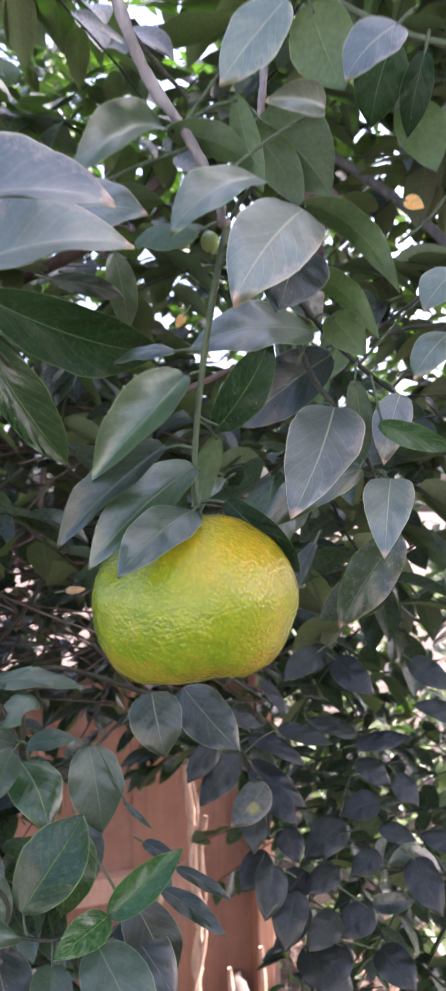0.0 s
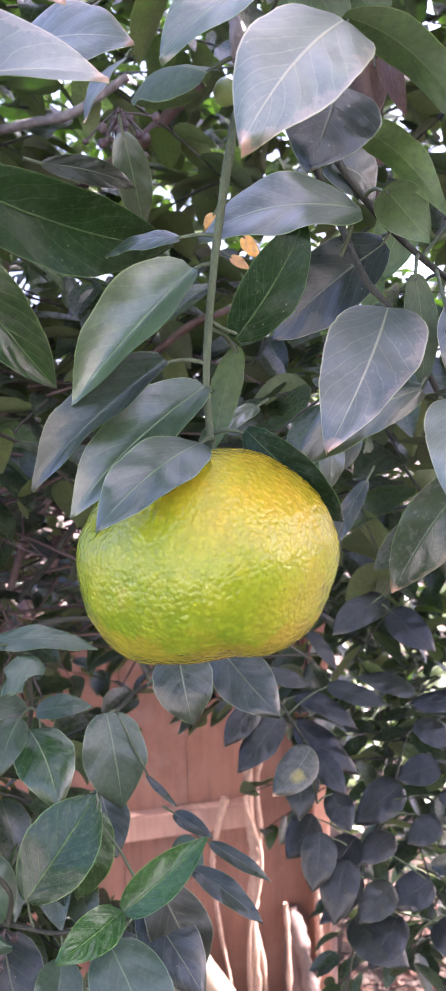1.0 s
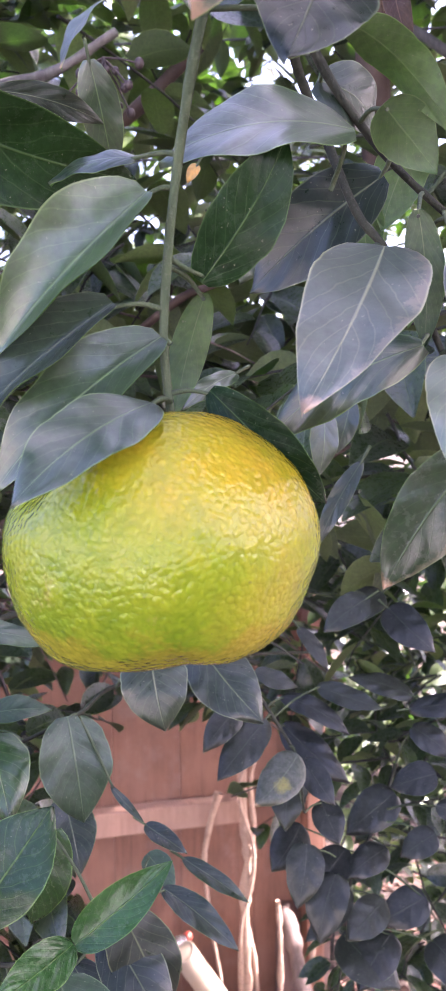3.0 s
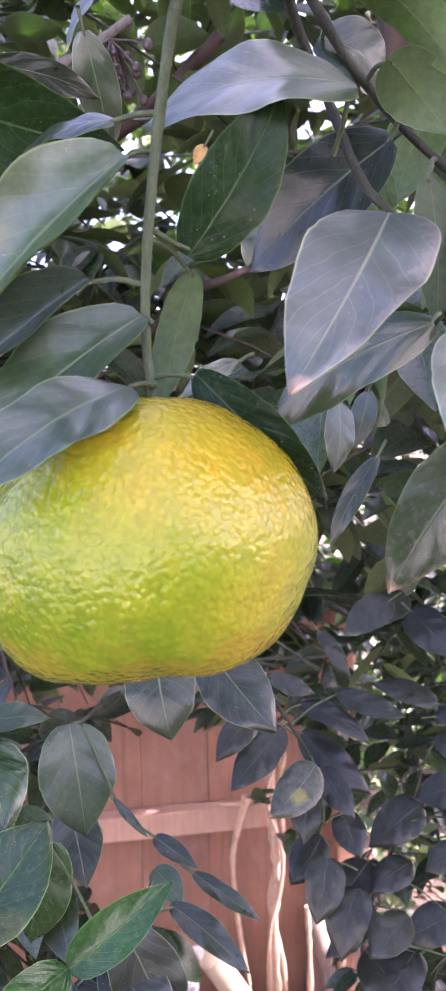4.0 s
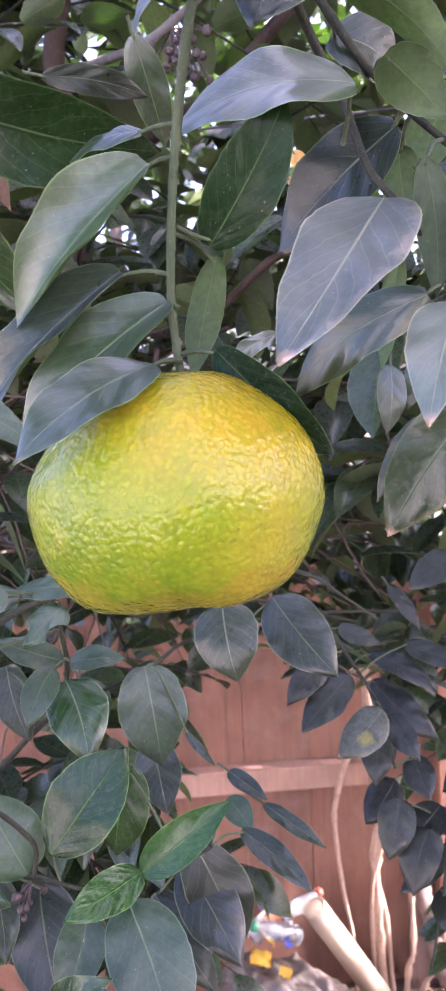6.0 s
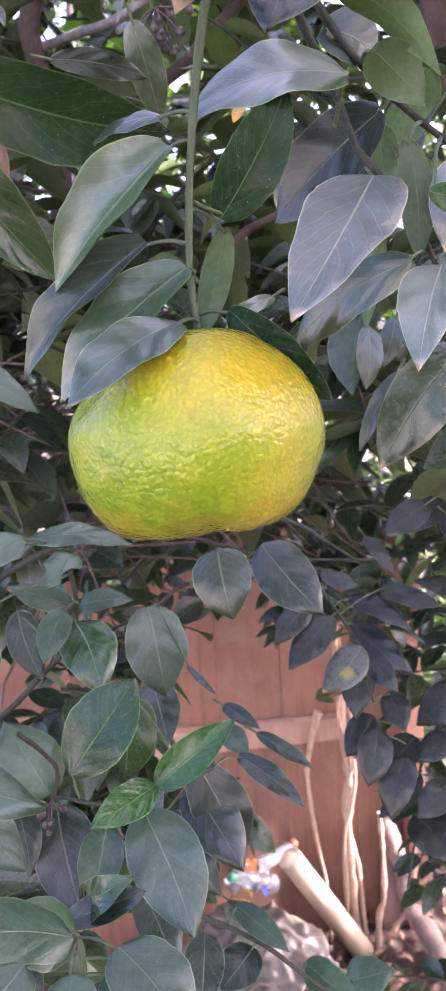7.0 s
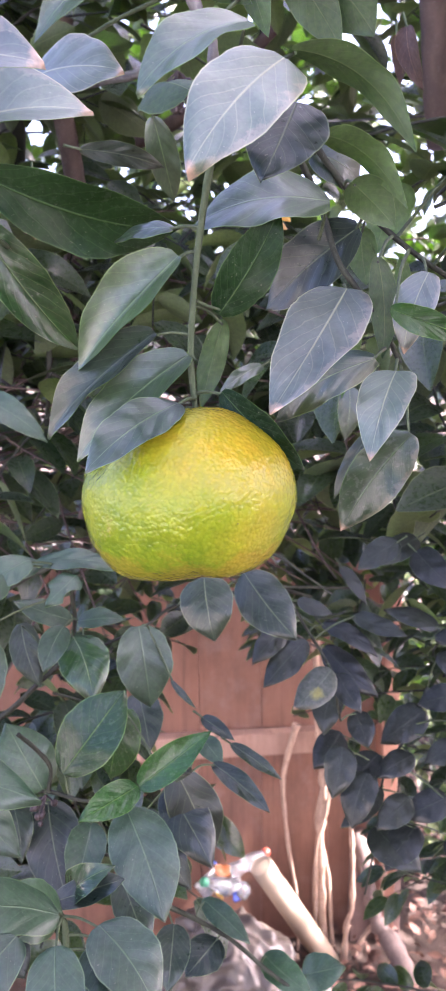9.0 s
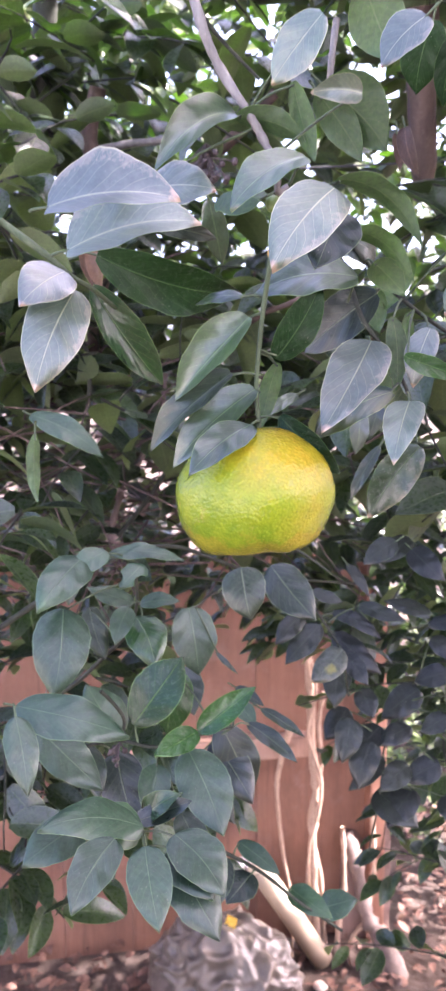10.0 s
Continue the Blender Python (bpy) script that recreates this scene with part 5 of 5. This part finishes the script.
rod("dry_stick", [(-0.401, 2.115, 0.30), (-0.393, 2.11, 0.189), (-0.391, 2.10, 0.058), (-0.404, 2.10, 0.01), (-0.413, 2.10, -0.12)], 0.0055, 0.0085, STICK, "short dry stick standing in the soil", "stick", "sticks by the fence", knobs=0.7)
rod("dry_stick", [(-0.324, 2.16, 0.34), (-0.316, 2.16, 0.168), (-0.335, 2.16, 0.011), (-0.372, 2.15, -0.06), (-0.395, 2.14, -0.12)], 0.006, 0.008, STICK, "crooked dry stick standing in the soil", "stick", "sticks by the fence", knobs=0.7)
rod("fallen_stick", [(-0.75, 1.72, 0.05), (-0.70, 1.74, 0.0), (-0.62, 1.77, -0.085)], 0.022, 0.020, STICK, "pale peeled stick lying by the sack", "stick")
rod("root", [(-0.41, 2.20, 0.235), (-0.372, 2.17, 0.161), (-0.352, 2.155, 0.085), (-0.325, 2.13, 0.02), (-0.263, 2.10, -0.035), (-0.22, 2.07, -0.115)], 0.019, 0.027, BARK_RED, "thick reddish root running into the soil", "root")


def solid(name, profile, material, parent, label="", turns=24, at=None):
    """A turned solid from (radius, height) pairs."""
    bm = bmesh.new()
    rings = [[bm.verts.new((r * math.cos(k * 2 * math.pi / turns), r * math.sin(k * 2 * math.pi / turns), z)) for k in range(turns)] for r, z in profile]
    for a, b in zip(rings, rings[1:]):
        for k in range(turns):
            bm.faces.new((a[k], a[(k + 1) % turns], b[(k + 1) % turns], b[k]))
    bm.faces.new(list(reversed(rings[0])))
    bm.faces.new(rings[-1])
    return part(name, bm, material, parent, label, at=at)


def build_pipe():
    base, top = Vector((-0.444, 2.062, -0.095)), Vector((-0.586, 1.897, 0.262))
    pipe = empty("plastic_pipe", base, "cream plastic drain pipe leaning by the fence", "pipe")
    way = (top - base)
    m = way.to_track_quat("Z", "Y").to_matrix().to_4x4()
    n, r, wall = 40, 0.031, 0.004
    bm = bmesh.new()
    rings = []
    for z, q in ((0, r), (way.length - 0.002, r), (way.length, r - 0.001), (way.length, r - wall), (0, r - wall)):
        rings.append([bm.verts.new((q * math.cos(k * 2 * math.pi / n), q * math.sin(k * 2 * math.pi / n), z)) for k in range(n)])
    for a, b in zip(rings, rings[1:] + rings[:1]):
        for k in range(n):
            bm.faces.new((a[k], a[(k + 1) % n], b[(k + 1) % n], b[k]))
    part("tube", bm, PVC, pipe, at=m)
    solid("end_cap", [(r - 0.0045, way.length - 0.02), (r - 0.0045, way.length - 0.003), (r - 0.008, way.length - 0.002)], PVC, pipe, "flat end cap", 40, m)


build_pipe()


def build_sack():
    sack = empty("plastic_sack", (-0.63, 1.76, -0.10), "crumpled dusty beige plastic sack of rubbish on the soil", "sack")
    bm = bmesh.new()
    bmesh.ops.create_icosphere(bm, subdivisions=6, radius=1.0)
    for v in bm.verts:
        d = v.co.copy()
        q = Vector((d.x * 0.20, d.y * 0.15, 0.12 + d.z * 0.155))
        fold = 1 - abs(noise.noise(d * 1.9 + Vector((4, 2, 9)))) * 2
        crease = 0.020 * fold ** 3 - abs(noise.noise(d * 3.4 + Vector((1, 7, 3)))) * 0.030 - abs(noise.noise(Vector((d.x * 4.5, d.y * 4.5, d.z * 1.6)) + Vector((3, 5, 1)))) * 0.016 - abs(noise.noise(d * 8.0)) * 0.006 + noise.noise(d * 14) * 0.0015
        q += d * (crease + 0.004)
        q.z = max(q.z, 0.0)
        v.co = q
    part("bag", bm, SACK, sack)


build_sack()


CLEAR = bpy.data.materials.new("clear_plastic")
CLEAR.use_nodes = True
cb = CLEAR.node_tree.nodes["Principled BSDF"]
cb.inputs["Base Color"].default_value = (0.75, 0.78, 0.78, 1)
cb.inputs["Transmission Weight"].default_value = 0.9
cb.inputs["Roughness"].default_value = 0.12
bumped(CLEAR.node_tree, cb, fuzz(CLEAR.node_tree, 40, 3), 0.6, 0.004)
CAP_BLUE = plain_material("blue_plastic", (0.02, 0.05, 0.30), (0.04, 0.08, 0.40), 30, 0.35)
CAP_GREEN = plain_material("green_plastic", (0.02, 0.16, 0.08), (0.04, 0.24, 0.12), 30, 0.35)
CAP_RED = plain_material("red_plastic", (0.42, 0.06, 0.04), (0.55, 0.10, 0.05), 30, 0.35)
WRAP_YELLOW = plain_material("yellow_wrapper", (0.65, 0.42, 0.03), (0.80, 0.55, 0.08), 40, 0.4)
WRAP_BLUE = plain_material("faded_blue_wrapper", (0.20, 0.28, 0.42), (0.34, 0.42, 0.55), 40, 0.4)
WRAP_WHITE = plain_material("white_wrapper", (0.42, 0.40, 0.38), (0.58, 0.56, 0.54), 40, 0.4)


def bottle(at, cap, label):
    ob = empty("plastic_bottle", at.translation, label, "bottle", "bottles on the sack")
    turn = at.to_3x3().to_4x4()
    solid("body", [(0.020, 0.0), (0.023, 0.004), (0.021, 0.03), (0.016, 0.045), (0.022, 0.055), (0.019, 0.08), (0.017, 0.10), (0.009, 0.118), (0.009, 0.127)], CLEAR, ob, at=turn)
    solid("cap", [(0.0110, 0.121), (0.0115, 0.123), (0.0115, 0.134), (0.010, 0.136)], cap, ob, "screw cap", at=turn)


bottle(pose(-0.655, 1.80, 0.235, 96, 0, 215), CAP_BLUE, "crushed clear plastic bottle with a blue cap")
bottle(pose(-0.66, 1.86, 0.24, 84, 20, 150), CAP_RED, "crushed clear plastic bottle with a red cap")
bottle(pose(-0.600, 1.83, 0.225, 60, 30, 300), CAP_GREEN, "crushed clear plastic bottle with a green cap")


def wrapper(at, size, material, label, seed):
    rng = random.Random(seed)
    bm = bmesh.new()
    n = 8
    grid = [[bm.verts.new(((i / n - 0.5) * size[0], (j / n - 0.5) * size[1], 0.25 * size[0] * noise.noise((i * 0.45 + seed, j * 0.5, seed)))) for j in range(n + 1)] for i in range(n + 1)]
    for i in range(n):
        for j in range(n):
            bm.faces.new((grid[i][j], grid[i + 1][j], grid[i + 1][j + 1], grid[i][j + 1]))
    bmesh.ops.solidify(bm, geom=bm.faces[:], thickness=0.0015)
    ob = part("wrapper", bm, material)
    ob.matrix_basis = at
    tagged(ob, label, "wrapper", "litter on the sack")


wrapper(pose(-0.665, 1.745, 0.205, 40, 10, 20), (0.05, 0.035), WRAP_YELLOW, "crumpled yellow wrapper on the sack", 3)
wrapper(pose(-0.700, 1.82, 0.225, 30, -20, 60), (0.07, 0.05), WRAP_WHITE, "crumpled white wrapper on the sack", 5)
wrapper(pose(-0.60, 1.74, 0.190, 60, 10, 0), (0.03, 0.025), WRAP_YELLOW, "small yellow wrapper on the sack", 8)
wrapper(pose(-0.57, 1.65, 0.08, 65, 10, 10), (0.05, 0.014), WRAP_BLUE, "faded blue wrapper strip on the sack", 9)

WRAP_ORANGE = plain_material("orange_wrapper", (0.40, 0.13, 0.04), (0.55, 0.22, 0.08), 40, 0.4)
wrapper(pose(-0.668, 1.835, 0.262, 50, 15, 40), (0.045, 0.03), WRAP_ORANGE, "crumpled orange wrapper on the sack", 12)
wrapper(pose(-0.625, 1.805, 0.248, 70, -10, 10), (0.04, 0.04), WRAP_WHITE, "crumpled white wrapper on the sack", 14)
wrapper(pose(-0.612, 1.79, 0.232, 60, 20, 80), (0.03, 0.025), CAP_BLUE, "small blue wrapper on the sack", 15)
wrapper(pose(-0.655, 1.775, 0.236, 55, 10, 130), (0.035, 0.028), WRAP_YELLOW, "crumpled yellow wrapper on the sack", 17)

BOARD = wood_material("old_board", (0.08, 0.045, 0.034), (0.15, 0.09, 0.068), (0.12, 0.08, 0.065))


def board(at, size, label):
    bm = bmesh.new()
    box(bm, size, pose(0, 0, size[2] / 2), 0.004)
    ob = part("old_board", bm, BOARD, smooth=False)
    ob.matrix_basis = at
    tagged(ob, label, "board", "boards by the fence")


board(pose(-0.36, 2.235, -0.11, -6, 3, 38), (0.16, 0.022, 0.34), "short weathered brown board leaning by the fence end")


def stone(at, size, seed, label):
    bm = bmesh.new()
    bmesh.ops.create_icosphere(bm, subdivisions=3, radius=1.0)
    for v in bm.verts:
        d = v.co.copy()
        k = 1 + 0.3 * noise.noise(d * 1.4 + Vector((seed, 0, 3)))
        v.co = Vector((d.x * size[0], d.y * size[1], d.z * size[2])) * k
    ob = part("stone", bm, STONE)
    ob.location = at
    tagged(ob, label, "stone", "stones on the soil")


STONE = plain_material("pale_stone", (0.34, 0.27, 0.22), (0.52, 0.43, 0.36), 30, 0.85, 0.6, 0.006)
stone((-0.42, 1.96, -0.10), (0.02, 0.018, 0.012), 7, "small pale stone on the soil")

# dead leaves over the soil
lit_rng = random.Random(77)
lit = []
for k in range(4200):
    a, b = lit_rng.uniform(-1.2, 1.6), lit_rng.uniform(1.1, 3.2)
    p = plan(a, b, 0)
    ang = lit_rng.uniform(0, 6.283)
    al, ac, ou = leaf_frame(Vector(), Vector((math.cos(ang), math.sin(ang), lit_rng.uniform(-0.25, 0.35))), lit_rng.gauss(0, 30))
    ln = lit_rng.uniform(0.02, 0.05)
    lit.append(((p.x, p.y, GROUND_Z + 0.012 + lit_rng.random() * 0.03), tuple(al), tuple(ac), tuple(ou), ln, ln * lit_rng.uniform(0.4, 0.6), lit_rng.uniform(-0.1, 0.2)))
litter = link("leaf_litter", leaves_mesh("leaf_litter", lit, (LITTER, LITTER), 4))
tagged(litter, "curled brown dead leaves strewn over the soil", "leaf litter", kind="stuff")

# thin wires strung through the garden
def wire(points, label):
    rod("wire", points, 0.0022, 0.0022, WIRE, label, "wire", "garden wires", sides=6, knobs=0.0)


WIRE = plain_material("dark_wire", (0.05, 0.05, 0.05), (0.09, 0.09, 0.09), 20, 0.5)


wire([plan(-1.4, 1.45, 2.02), plan(-0.6, 1.5, 1.99), plan(0.2, 1.55, 2.0), plan(1.2, 1.6, 2.05)], "thin dark wire strung through the branches")
wire([plan(-1.4, 1.62, 2.24), plan(-0.6, 1.6, 2.21), plan(0.1, 1.6, 2.22), plan(1.2, 1.6, 2.28)], "thin dark wire strung through the branches")


# ---- small growths on the tree ----
def beads(name, at, count, r, spread, material, seed, label):
    rng = random.Random(seed)
    bm = bmesh.new()
    for k in range(count):
        q = Vector((rng.gauss(0, spread), rng.gauss(0, spread), rng.gauss(0, spread * 0.6)))
        bmesh.ops.create_icosphere(bm, subdivisions=2, radius=r * rng.uniform(0.7, 1.2), matrix=Matrix.Translation(q) @ Matrix.Diagonal((1, 1, rng.uniform(0.8, 1.25), 1)))
        tube(bm, [q, q * 0.5 + Vector((0, 0, spread)), Vector((0, 0, spread * 1.8))], r * 0.22, r * 0.25, 5)
    return part(name, bm, material, tree, label, at=tree_inv @ Matrix.Translation(at))


SEED = plain_material("dry_seed", (0.016, 0.011, 0.010), (0.045, 0.030, 0.026), 90, 0.6)
beads("seed_head", (-0.190, 0.686, 1.794), 18, 0.0032, 0.012, SEED, 4, "dark dry seed head")
beads("seed_head", (-0.148, 0.596, 1.759), 11, 0.0030, 0.009, SEED, 5, "dark dry seed head")
beads("bud_head", (-0.133, 0.385, 1.305), 9, 0.0022, 0.0055, SEED, 6, "brown dried flower buds")
bm = bmesh.new()
bmesh.ops.create_uvsphere(bm, u_segments=20, v_segments=14, radius=0.0042)
for v in bm.verts:
    v.co.z *= 1.15
part("fruitlet", bm, FRUITLET, stem, "small hard green fruitlet", at=Matrix.Translation((0.003, 0.334, 1.672)))
